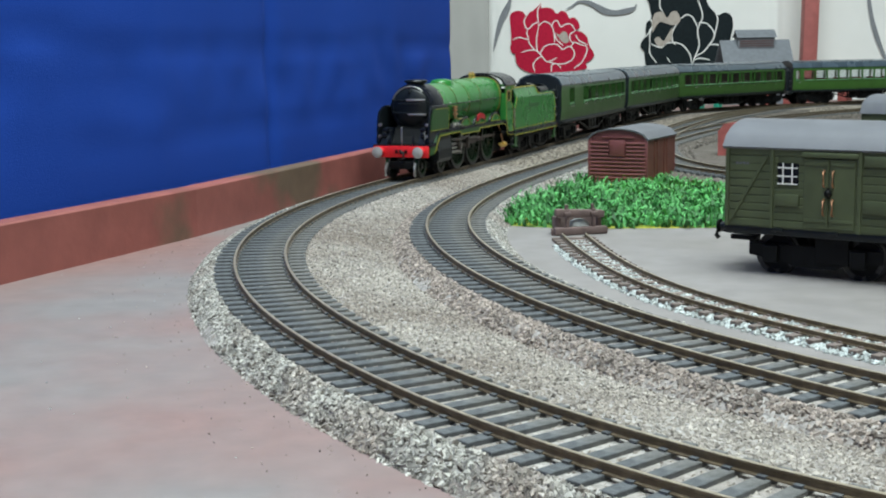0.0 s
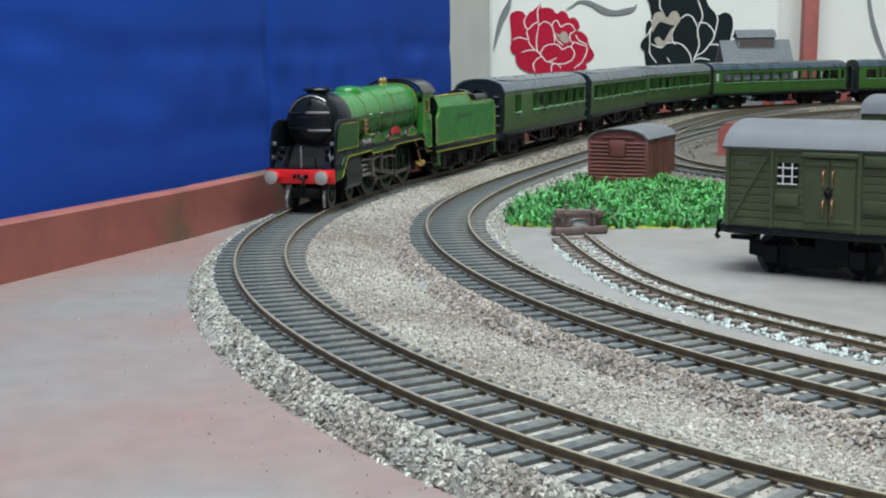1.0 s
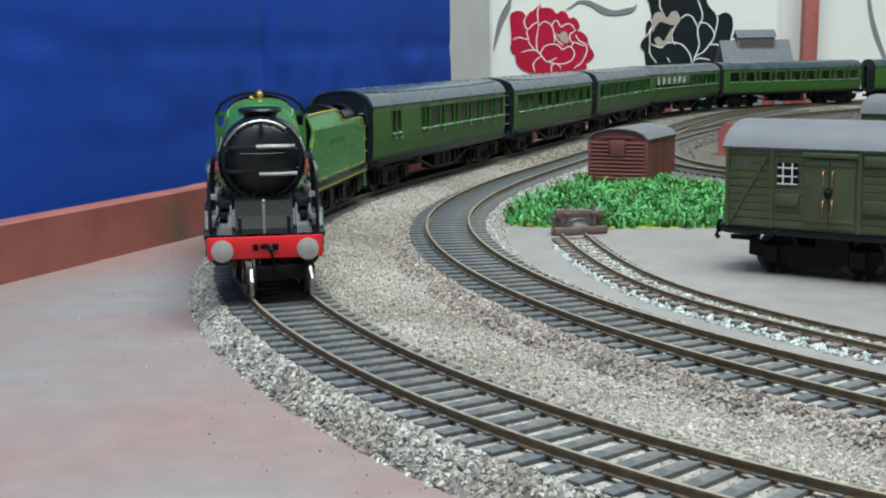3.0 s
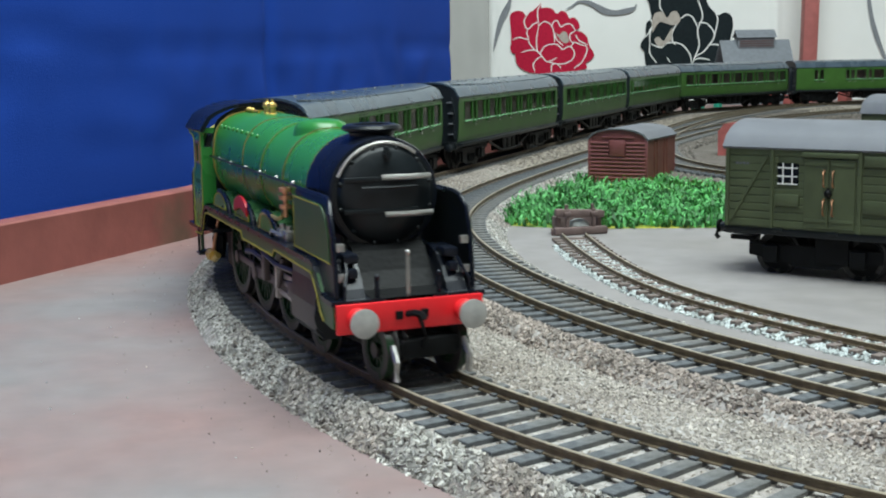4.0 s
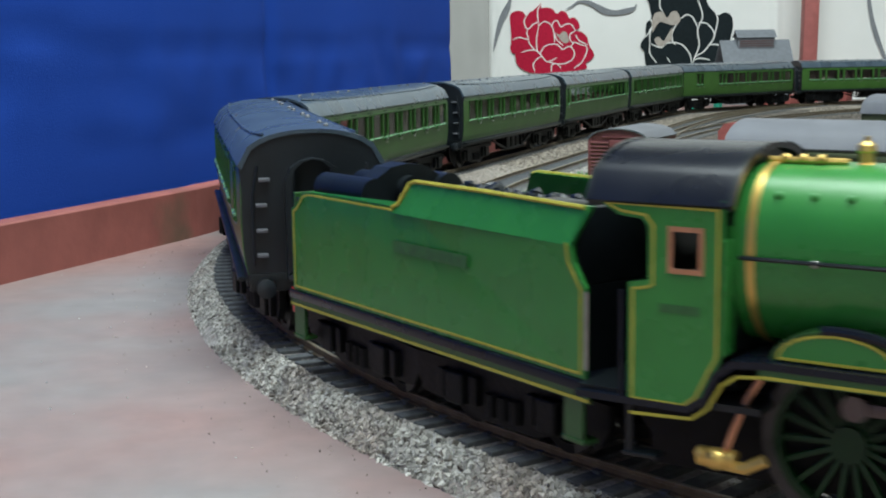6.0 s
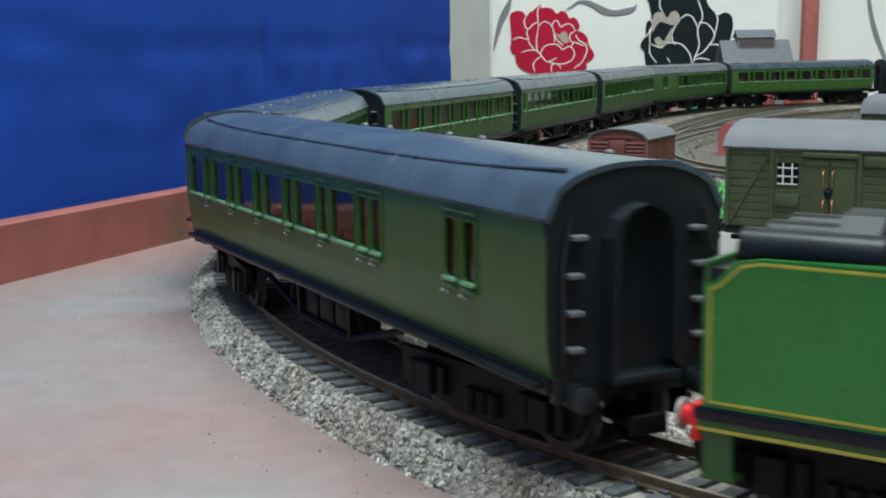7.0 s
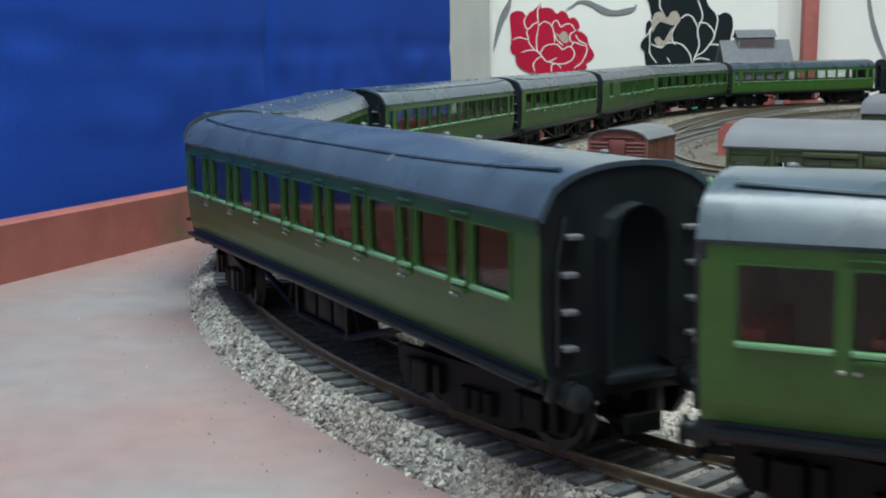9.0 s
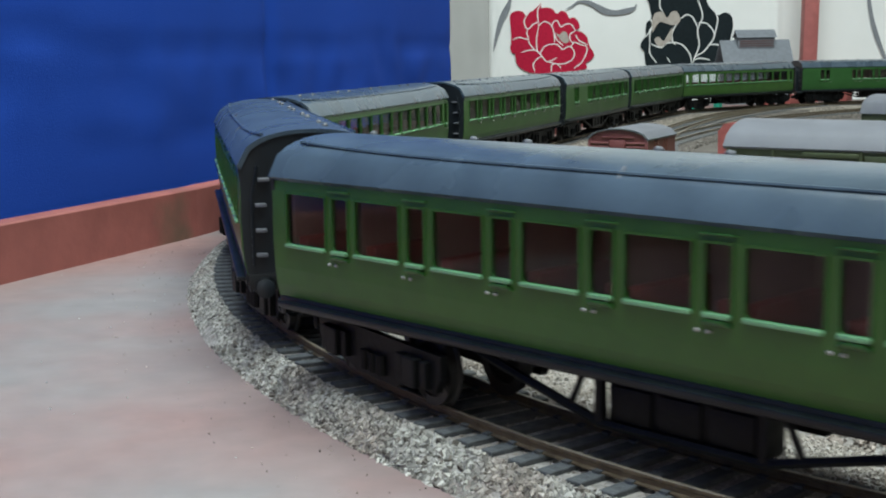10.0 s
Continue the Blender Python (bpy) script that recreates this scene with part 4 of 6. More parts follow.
def locomotive():
    e = empty("steam_locomotive", "bright green model steam locomotive with black smokebox and red buffer beam", "locomotive")
    # running plate with its valance
    bm = bmesh.new()
    for s in (-1, 1):
        plate(bm, [(-0.8, 16.6), (-0.8, 17.6), (-7.6, 17.8), (-9.6, 18.6), (-13.4, 23.0), (-16, 24.0), (-121, 24.0), (-126, 23.6), (-128.6, 21.6), (-130.2, 18.0), (-132.4, 16.4), (-150, 16.4), (-150, 15.4), (-132, 15.4), (-129.4, 17.4), (-127.6, 21.0), (-125.4, 22.6), (-121, 23.0), (-16, 23.0), (-12.6, 22.0), (-8.6, 17.6), (-7.6, 16.8)], *sorted((s * 5.0, s * 16.4)))
    part("running_plate", bm, "black_gloss", e, "glossy black running plate", smooth=False)
    for s in (-1, 1):
        bm = bmesh.new()
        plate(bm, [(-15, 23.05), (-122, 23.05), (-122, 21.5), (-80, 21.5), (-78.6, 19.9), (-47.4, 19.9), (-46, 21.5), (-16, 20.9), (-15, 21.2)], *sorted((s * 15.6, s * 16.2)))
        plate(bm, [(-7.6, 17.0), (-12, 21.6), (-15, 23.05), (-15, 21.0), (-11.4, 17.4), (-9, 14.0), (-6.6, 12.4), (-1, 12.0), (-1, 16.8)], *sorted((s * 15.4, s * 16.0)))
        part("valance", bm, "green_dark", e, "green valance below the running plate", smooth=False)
        bm = bmesh.new()
        strip(bm, [(-7.0, 12.8), (-9.4, 14.4), (-11.8, 17.8), (-15.5, 21.4), (-46, 21.9), (-47.6, 20.3), (-78.4, 20.3), (-80, 21.9), (-121, 21.9), (-125, 21.5), (-127.2, 20.0), (-129.2, 16.4), (-131.6, 14.6), (-141, 14.2)], s * 16.2, 0.42, s * 0.14, closed=False)
        part("lining", bm, "yellow", e, "yellow lining", smooth=False)
    # boiler, firebox and smokebox
    bm = bmesh.new()
    zc = 36.6
    loft(bm, [ring_section(11.9, zc, x) for x in (-31.6, -32.0, -55)] + [ring_section(12.3, zc + 0.2, -72)])
    part("boiler", bm, "green", e, "bright green boiler barrel")
    bm = bmesh.new()
    loft(bm, [ring_section(12.4, zc + 0.2, -72, 0.0), ring_section(12.9, zc + 0.1, -84, 0.5), ring_section(13.1, zc, -102, 0.9), ring_section(13.2, zc, -128.5, 1.0)])
    part("firebox", bm, "green", e, "green firebox with a row of studs")
    stud = None
    for sgn in (-1, 1):
        for i in range(9):
            xs = -121.5 + i * 4.9
            fl = float(np.interp(xs, [-128.5, -102, -84, -72], [1.0, 0.9, 0.5, 0.0]))
            ca, sa = math.cos(0.70), math.sin(0.70)
            ff = float(np.interp(xs, [-128.5, -102, -84, -72], [13.2, 13.1, 12.9, 12.4])) * (ca ** (2 + fl) + sa ** (2 + fl)) ** (-1 / (2 + fl))
            m = at(xs, sgn * ff * ca, zc + ff * sa)
            if stud is None:
                stud = part("stud", ball(bmesh.new(), (0, 0, 0), 0.6, n=8), "green", e)
                stud.matrix_basis = m
            else:
                again(stud, m, e)
    for x, r, fl, mtl in ((-32.3, 12.0, 0, "orange"), (-52.6, 12.05, 0, "orange"), (-72.6, 12.5, 0.02, "orange"), (-89.6, 13.0, 0.65, "orange"), (-124.6, 13.3, 1.0, "brass")):
        bm = bmesh.new()
        w = 0.18 if mtl == "orange" else 0.6
        loft(bm, [ring_section(r - 0.1, zc + 0.1, x - w, fl), ring_section(r + 0.1, zc + 0.1, x - w, fl), ring_section(r + 0.1, zc + 0.1, x + w, fl), ring_section(r - 0.1, zc + 0.1, x + w, fl)], caps=False)
        part("boiler_band", bm, mtl, e, "thin orange boiler band" if mtl == "orange" else "brass band before the cab")
    bm = bmesh.new()
    loft(bm, [ring_section(12.2, zc, -31.8), ring_section(12.2, zc, -16.2), ring_section(11.9, zc, -15.4), ring_section(11.0, zc, -15.1)])
    part("smokebox", bm, "black_gloss", e, "black smokebox")
    bm = bmesh.new()
    plate(bm, [(-17, 24), (-32, 24), (-32, 30), (-17, 30)], -9.0, 9.0)
    plate(bm, [(-15.0, 17.4), (-20, 17.4), (-20, 30), (-15.7, 30)], -8.2, 8.2)
    part("smokebox_saddle", bm, "black", e, smooth=False)
    bm = bmesh.new()
    lathe(bm, [(11.2, -15.6), (11.2, -15.0), (10.4, -14.9), (10.2, -14.4), (9.2, -13.7), (6.0, -12.7), (2.0, -12.3), (0.05, -12.2)], (0, 0, zc), "X", 40)
    for z in (zc + 3.6, zc - 3.0):
        box(bm, -13.4, -12.3, -9.6, 6.6, z - 0.5, z + 0.5, 0.2)
    door = part("smokebox_door", bm, "black", e, "domed black smokebox door with strap hinges")
    for z, y0, y1 in ((zc + 3.9, -1.4, 9.2), (zc - 3.8, -0.8, 9.6)):
        bm = tube(bmesh.new(), [(-12.4, y0, z), (-11.6, (y0 + y1) / 2, z), (-12.2, y1, z)], 0.6, 8)
        part("hinge_strap", bm, "steel", door, "worn bright steel hinge strap")
    bm = tube(bmesh.new(), [(-11.9, -5.8, zc + 2.0), (-11.2, 0, zc + 1.9), (-11.7, 6.0, zc + 2.0)], 0.33, 6)
    part("door_handrail", bm, "black", door)
    bm = bmesh.new()
    arc_pts = [(-14.4, 11.0 * math.cos(t), zc + 11.0 * math.sin(t)) for t in np.linspace(0.9, 2.75, 12)]
    tube(bm, arc_pts, 0.42, 6)
    part("door_ring", bm, "steel", door, "steel arc over the upper part of the smokebox door")
    dog = None
    for k in range(12):
        a = 2 * math.pi * (k + 0.5) / 12
        if dog is None:
            dog = part("door_dog", ball(bmesh.new(), (0, 0, 0), 0.55, n=8), "black", door)
            dog.matrix_basis = at(-14.4, 10.1 * math.cos(a), zc + 10.1 * math.sin(a))
        else:
            again(dog, at(-14.4, 10.1 * math.cos(a), zc + 10.1 * math.sin(a)), door)
    bm = cyl(bmesh.new(), (-14.6, 0, zc + 8.4), (-11.6, 0, zc + 8.6), 0.7, n=8)
    box(bm, -13.5, -12.6, -0.6, 0.6, zc + 7.4, zc + 10.2, 0.2)
    part("lamp_bracket", bm, "black", door)
    # chimney, dome, safety valves, whistle
    bm = lathe(bmesh.new(), [(6.8, 46.6), (5.2, 47.6), (4.7, 48.6), (5.0, 49.3), (6.1, 49.7), (6.4, 50.2), (6.0, 50.8), (5.0, 51.1), (4.0, 51.0), (3.8, 49.5), (0.1, 49.3)], (-22.6, 0, 0), "Z", 32)
    part("chimney", bm, "black", e, "wide low black chimney")
    bm = lathe(bmesh.new(), [(8.2, 45.4), (7.0, 46.9), (6.4, 47.8), (6.2, 48.6), (5.5, 49.6), (4.2, 50.2), (2.0, 50.5), (0.05, 50.6)], (-60.6, 0, 0), "Z", 32)
    for v in bm.verts:
        v.co.x = -60.6 + (v.co.x + 60.6) * 1.22
        v.co.z -= 0.03 * v.co.y * v.co.y if v.co.z < 47.2 else 0
    part("dome", bm, "green", e, "low green steam dome")
    for x in (-113.2, -108.0):
        bm = lathe(bmesh.new(), [(1.5, 48.8), (1.5, 49.6), (1.0, 50.0), (1.0, 51.2), (1.35, 51.6), (1.2, 52.4), (0.4, 53.0), (0.4, 53.6)], (x, 0, 0), "Z", 14)
        part("safety_valve", bm, "brass", e, "brass safety valve")
    bm = tube(bmesh.new(), [(-126, -3.0, 50.2), (-120, -3.0, 50.2), (-115, -2.0, 50.1)], 0.5)
    for x in (-123.5, -121.0, -118.5):
        ball(bm, (x, -3.0, 50.4), 0.8, n=8)
    part("steam_manifold", bm, "brass", e, "brass manifold before the cab")
    # handrails
    for s in (-1, 1):
        bm = bmesh.new()
        pts = [(-126, s * 13.9, 37.6), (-100, s * 13.7, 37.5), (-76, s * 13.2, 37.3), (-40, s * 12.9, 37.0), (-14, s * 12.9, 37.0)]
        tube(bm, pts, 0.33, 6)
        rail_ob = part("handrail", bm, "black", e, "black boiler handrail")
        knob = None
        for x in (-115.6, -101.5, -85.5, -71, -55.4, -41):
            m = at(x, s * float(np.interp(x, [-132, -100, -76, -40], [13.6, 13.4, 12.9, 12.6])), 37.4)
            if knob is None:
                knob = part("handrail_knob", ball(bmesh.new(), (0, 0, 0), 0.6, n=8), "steel", rail_ob)
                knob.matrix_basis = m
            else:
                again(knob, m, rail_ob)
    # smoke deflectors
    for s in (-1, 1):
        bm = bmesh.new()
        outline = [(-2.6, 17.8), (-3.0, 23), (-4.0, 30.0), (-5.6, 34.2), (-7.8, 36.4), (-10.5, 37.2), (-32, 37.2), (-32.4, 36.8), (-32.4, 24.2), (-17, 24.0), (-13.0, 22.6), (-8.6, 17.8)]
        rings = []
        for y in (14.2, 15.0):
            rings.append([(x, s * (y - max(0, z - 34.5) * 0.3), z) for x, z in outline])
        loft(bm, rings)
        d = part("smoke_deflector", bm, "black", e, "curved smoke deflector plate beside the smokebox", smooth=False)
        bm = bmesh.new()
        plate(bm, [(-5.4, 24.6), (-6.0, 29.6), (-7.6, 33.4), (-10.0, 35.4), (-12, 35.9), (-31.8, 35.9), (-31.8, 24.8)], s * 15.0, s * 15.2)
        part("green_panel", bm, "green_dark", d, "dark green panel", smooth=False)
        bm = bmesh.new()
        strip(bm, [(-5.2, 24.6), (-31.6, 24.8), (-31.6, 35.6), (-12, 35.6)], s * 15.05, 0.32, s * 0.2, closed=False)
        part("lining", bm, "yellow", d, smooth=False)
        bm = bmesh.new()
        tube(bm, [(-2.6, s * 14.6, 18.2), (-3.0, s * 14.6, 23), (-4.0, s * 14.6, 30), (-5.6, s * 14.6, 34.2), (-7.8, s * 14.1, 36.4), (-10.5, s * 13.8, 37.2), (-32, s * 13.8, 37.2)], 0.5, 6)
        part("beading", bm, "black_gloss", d)
        br = None
        for x, z in ((-3.6, 21), (-4.2, 27)):
            if br is None:
                br = part("bracket", box(bmesh.new(), -0.5, 0.6, *sorted((s * 12.4, s * 14.4)), 0, 1.6, 0.15), "steel", d)
                br.matrix_basis = at(x, 0, z)
            else:
                again(br, at(x, 0, z), d)
    # front platform: cylinder covers, lamp irons, red beam
    bm = bmesh.new()
    plate(bm, [(-0.8, 17.6), (-15.4, 18.4), (-15.4, 27.0), (-12.5, 25.4), (-10, 21.4), (-7.5, 18.2)], -8.0, 8.0)
    part("front_apron", bm, "chassis", e, "sloping black plate below the smokebox", smooth=False)
    for s in (-1, 1):
        bm = bmesh.new()
        plate(bm, [(-2.0, 17.6), (-3.2, 19.4), (-5.6, 22.4), (-8.4, 24.8), (-12, 25.8), (-15, 25.8), (-15, 17.6)], *sorted((s * 8.8, s * 13.0)))
        part("piston_cover", bm, "black_gloss", e, "glossy black curved cover", smooth=False)
        bm = box(bmesh.new(), -10, -4.6, *sorted((s * 9.2, s * 12.4)), 24.2, 26.2, 0.5)
        box(bm, -5.6, -3.4, *sorted((s * 9.8, s * 11.8)), 21.4, 23.4, 0.4)
        part("oil_box", bm, "black_gloss", e, "small glossy black oil box")
        bm = tube(bmesh.new(), [(-1.6, s * 13.4, 17.6), (-1.6, s * 13.2, 20.4), (-3.4, s * 12.2, 23.0), (-6.2, s * 11.8, 25.6)], 0.32, 6)
        part("front_handrail", bm, "black_gloss", e)
        bm = bmesh.new()
        box(bm, -1.7, -1.3, s * 6.6 - 0.5, s * 6.6 + 0.5, 17.4, 21.6, 0.1)
        ball(bm, (-1.5, s * 6.6, 21.8), 0.6, n=8)
        part("lamp_iron", bm, "black_gloss", e)
    bm = box(bmesh.new(), -1.7, -1.3, -0.4, 0.4, 17.4, 26.4, 0.1)
    ball(bm, (-1.5, 0, 26.4), 0.6, n=8)
    part("lamp_iron", bm, "steel", e, "tall worn lamp iron")
    bm = box(bmesh.new(), -0.9, 0.0, -15.6, 15.6, 11.0, 17.0, 0.2)
    beam = part("buffer_beam", bm, "red", e, "bright red buffer beam")
    buffer_pair(e, 0.0, 14.0, r=2.95, length=5.2, shank="red")
    bm = bmesh.new()
    tube(bm, [(0, -0.8, 14.2), (1.6, 0.2, 14.6), (2.8, 1.2, 14.4), (3.4, 1.6, 13.4)], 0.75, 6)
    tube(bm, [(0.4, 1.4, 14), (1.4, 1.9, 11.8), (1.8, 2.4, 9.6), (1.2, 2.0, 7.2)], 0.45, 6)
    for y in (-2.6, 2.8):
        box(bm, 0, 0.5, y - 0.8, y + 0.8, 13.2, 15.0, 0.2)
    part("coupling_hook", bm, "chassis", beam, "dark coupling hook and hose")
    bm = tube(bmesh.new(), [(-2, -1.8, 11), (0.6, -1.6, 9.6), (1.0, -0.8, 5.0), (0.4, -1.2, 3.0)], 0.55, 6)
    part("hose", bm, "chassis", beam)
    # frames, cylinders, bogie
    bm = bmesh.new()
    for s in (-1, 1):
        plate(bm, [(-1, 11), (-20, 10.5), (-34, 8), (-142, 8), (-148, 15), (-118, 22.5), (-1, 17)], *sorted((s * 5.0, s * 6.0)))
    # solid block for frames and firebox, also standing in for shade behind the spokes
    box(bm, -142, -40, -6.6, 6.6, 4.0, 22)
    box(bm, -40, -24, -5, 5, 10, 22)
    box(bm, -118, -46, -13.6, 13.6, 21.4, 23)
    part("frames", bm, "chassis", e, smooth=False)
    for s in (-1, 1):
        bm = bmesh.new()
        ring = [(9.0, 8.0), (11.0, 7.0), (14.0, 7.0), (15.6, 9.0), (15.7, 14.0), (15.0, 19.0), (15.0, 22.6), (7.0, 22.6), (7.0, 9.0)]
        loft(bm, [[(x, s * y, z) for y, z in ring] for x in (-15, -34.5)])
        cyl(bm, (-14.0, s * 12.0, 12.0), (-15.1, s * 12.0, 12.0), 4.2, n=20)
        c = part("cylinder", bm, "black", e, "black outside cylinder", smooth=False)
        bm = bmesh.new()
        for z in (15.2, 10.8):
            box(bm, -54, -34, *sorted((s * 11.6, s * 13.4)), z - 0.7, z + 0.7, 0.15)
        cyl(bm, (-34, s * 12.4, 13.0), (-50, s * 12.4, 13.0), 0.8, n=10)
        box(bm, -55.5, -54, *sorted((s * 9, s * 14)), 9, 21, 0.2)
        part("slide_bar", bm, "steel", c, "bright metal slide bars")
    bg = new("bogie")
    bg.parent = e
    bg.matrix_basis = at(-20, 0, 0)
    for s in (-1, 1):
        bm = bmesh.new()
        plate(bm, [(-21, 6.0), (-17, 4.6), (17, 4.6), (21, 6.0), (21, 8.4), (-21, 8.4)], *sorted((s * 5.6, s * 6.6)))
        part("side_frame", bm, "chassis", bg, smooth=False)
    part("stretcher", box(bmesh.new(), 17, 21, -6.5, 6.5, 5.0, 9.0, 0.4), "chassis", bg)
    for s in (-1, 1):
        bm = tube(bmesh.new(), [(20, s * 8.0, 8), (22.0, s * 8.2, 5), (22.0, s * 8.2, 1.2)], 0.7, 6)
        part("guard_iron", bm, "steel", bg, "worn steel guard iron before the wheel")
    for ax in (14, -14):
        for y in (8.2, -8.2):
            w = disc_wheel("wheel", 6.2, bg, ax, y, 10)
            WHEELS.append((w, 6.2, (ax, y, 6.2)))
    for x in DRIVERS:
        for y in (8.4, -8.4):
            w = disc_wheel("driving_wheel", 12.2, e, x, y, 18, True)
            WHEELS.append((w, 12.2, (x, y, 12.2)))
    for s in (-1, 1):
        bm = bmesh.new()
        box(bm, DRIVERS[2] - DRIVERS[0], 0, *sorted((s * 10.8, s * 11.5)), -0.9, 0.9, 0.2)
        for x in DRIVERS:
            cyl(bm, (x - DRIVERS[0], s * 10.5, 0), (x - DRIVERS[0], s * 12.0, 0), 1.8, n=14)
        RODS.append((part("coupling_rod", bm, "rod", e, "dull metal coupling rod"), "couple", (DRIVERS[0], 12.2, s)))
        bm = bmesh.new()
        plate(bm, [(0, -1.3), (36, -0.8), (36, 0.8), (0, 1.3)], *sorted((s * 12.2, s * 13.0)))
        cyl(bm, (0, s * 11.6, 0), (0, s * 13.6, 0), 2.0, n=14)
        box(bm, 34.4, 39.0, *sorted((s * 11.0, s * 13.8)), -1.9, 1.9, 0.3)
        RODS.append((part("connecting_rod", bm, "rod", e, "dull metal connecting rod"), "connect", (DRIVERS[1], 12.2, s)))
        bm = bmesh.new()
        tube(bm, [(DRIVERS[1], s * 13.6, 16.0), (-76, s * 13.9, 17.0), (-66, s * 13.9, 16.6)], 0.7, 6)
        box(bm, -67, -64, *sorted((s * 12.8, s * 14.4)), 11.5, 22, 0.3)
        tube(bm, [(-65, s * 14.2, 18.4), (-52, s * 14.2, 17.4), (-37, s * 14.0, 18.0)], 0.7, 6)
        tube(bm, [(-52, s * 13.8, 12), (-49, s * 13.9, 16), (-48, s * 13.8, 19.4)], 0.6, 6)
        part("valve_gear", bm, "rod", e, "metal valve gear rods")
    # splashers, nameplate, pipes and lubricators
    for s in (-1, 1):
        for i, x in enumerate((-60.5, -85.0, -112.2)):
            bm = bmesh.new()
            outer = [(x + (11.6 if t < math.pi / 2 else 9.0) * math.cos(t), 23.8 + 5.0 * math.sin(t)) for t in np.linspace(0, math.pi, 15)]
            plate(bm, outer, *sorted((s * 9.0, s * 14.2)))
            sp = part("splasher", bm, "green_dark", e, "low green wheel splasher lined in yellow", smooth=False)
            bm = tube(bmesh.new(), [(px, s * 14.3, pz + 0.1) for px, pz in outer[:9]], 0.7, 8)
            part("bead", bm, "black_gloss", sp, "black bead over the splasher's front")
            bm = bmesh.new()
            pts = [(x + 7.8 * math.cos(t), 24.4 + 3.8 * math.sin(t)) for t in np.linspace(0.02, math.pi - 0.02, 13)]
            plate(bm, pts, s * 14.2, s * 14.6)
            part("face", bm, "green", sp, smooth=False)
            bm = bmesh.new()
            strip(bm, [(p[0], p[1]) for p in pts], s * 14.6, 0.36, s * 0.15)
            part("lining", bm, "yellow" if i else "orange", sp, smooth=False)
        bm = bmesh.new()
        top = [(-84.6 + 9.0 * math.cos(t), 23.9 + 6.4 * math.sin(t)) for t in np.linspace(0.72, math.pi - 0.72, 11)]
        low = [(-84.6 + 9.0 * math.cos(t), 23.0 + 4.2 * math.sin(t)) for t in np.linspace(math.pi - 0.72, 0.72, 11)]
        plate(bm, top + low, s * 14.6, s * 15.3)
        part("nameplate", bm, "plate_red", e, "curved red nameplate", smooth=False)
        bm = bmesh.new()
        for z in (31.5, 33.6, 35.4):
            lathe(bm, [(0.3, z - 0.7), (1.5, z - 0.5), (1.5, z + 0.4), (0.4, z + 0.6)], (-47.2, s * 12.9, 0), "Z", 12)
        cyl(bm, (-47.2, s * 12.9, 29), (-47.2, s * 12.9, 36), 0.6, n=8)
        part("clack_valve", bm, "copper", e, "copper clack valve")
        bm = tube(bmesh.new(), [(-47.2, s * 13.0, 31), (-47.4, s * 13.8, 29.0), (-49.4, s * 14.2, 28.4), (-61, s * 14.4, 28.6), (-64.6, s * 14.4, 27.8), (-66, s * 14.4, 24.4)], 0.5, 8)
        part("feed_pipe", bm, "brass_dull", e, "thin brass-coloured feed pipe")
        lub = None
        for x in (-43, -48.5):
            if lub is None:
                bm = box(bmesh.new(), -1.6, 1.6, *sorted((s * 11.8, s * 14.6)), 23.9, 26.4, 0.4)
                cyl(bm, (0, s * 13.4, 26.2), (0, s * 13.4, 27.4), 0.7, n=8)
                tube(bm, [(0, s * 14.6, 25.2), (-2.5, s * 15.4, 25.6), (-4.4, s * 15.2, 24.4)], 0.45, 6)
                lub = part("lubricator", bm, "steel", e, "small bright steel lubricator")
                lub.matrix_basis = at(x, 0, 0)
            else:
                again(lub, at(x, 0, 0), e)
        bm = bmesh.new()
        tube(bm, [(-122, s * 12.4, 22.4), (-124.5, s * 13.0, 18), (-126.4, s * 13.6, 13), (-127.4, s * 14.0, 9.6)], 0.5, 8)
        part("injector_pipe", bm, "copper", e, "copper pipe bent down to the injector")
        bm = tube(bmesh.new(), [(-131.5, s * 14.0, 9.6), (-128, s * 14.2, 8.2), (-124.4, s * 14.2, 8.0), (-121.5, s * 13.8, 9.6)], 0.9, 8)
        ball(bm, (-128.6, s * 14.2, 8.8), 1.7, 1.35, 1, 1, 10)
        for x in (-130.6, -126.2):
            lathe(bm, [(1.2, -0.5), (1.5, -0.5), (1.5, 0.5), (1.2, 0.5)], (x, s * 14.1, 8.9), "X", 12)
        part("injector", bm, "brass", e, "polished brass injector below the cab")
    # cab
    for s in (-1, 1):
        bm = bmesh.new()
        y0, y1 = sorted((s * 15.4, s * 16.2))
        zl = 15.6
        for o in ([(-127.4, 41.3), (-127.4, 45.2), (-147, 45.2), (-143, 42.8), (-139.4, 42.4), (-138.4, 41.3)],
                  [(-127.4, 35.4), (-127.4, 41.3), (-130.4, 41.3), (-130.4, 35.4)], [(-135.0, 35.4), (-135.0, 41.3), (-138.4, 41.3), (-138.4, 35.4)],
                  [(-127.4, 24.0), (-127.4, 35.4), (-138.4, 35.4), (-138.4, 33.8), (-141.4, 33.2), (-141.4, zl), (-132.4, zl), (-130.2, 17.2), (-128.6, 21.0), (-127.6, 23.0)]):
            plate(bm, o, y0, y1)
        cs = part("cab_side", bm, "green", e, "green cab side lined in yellow", smooth=False)
        bm = bmesh.new()
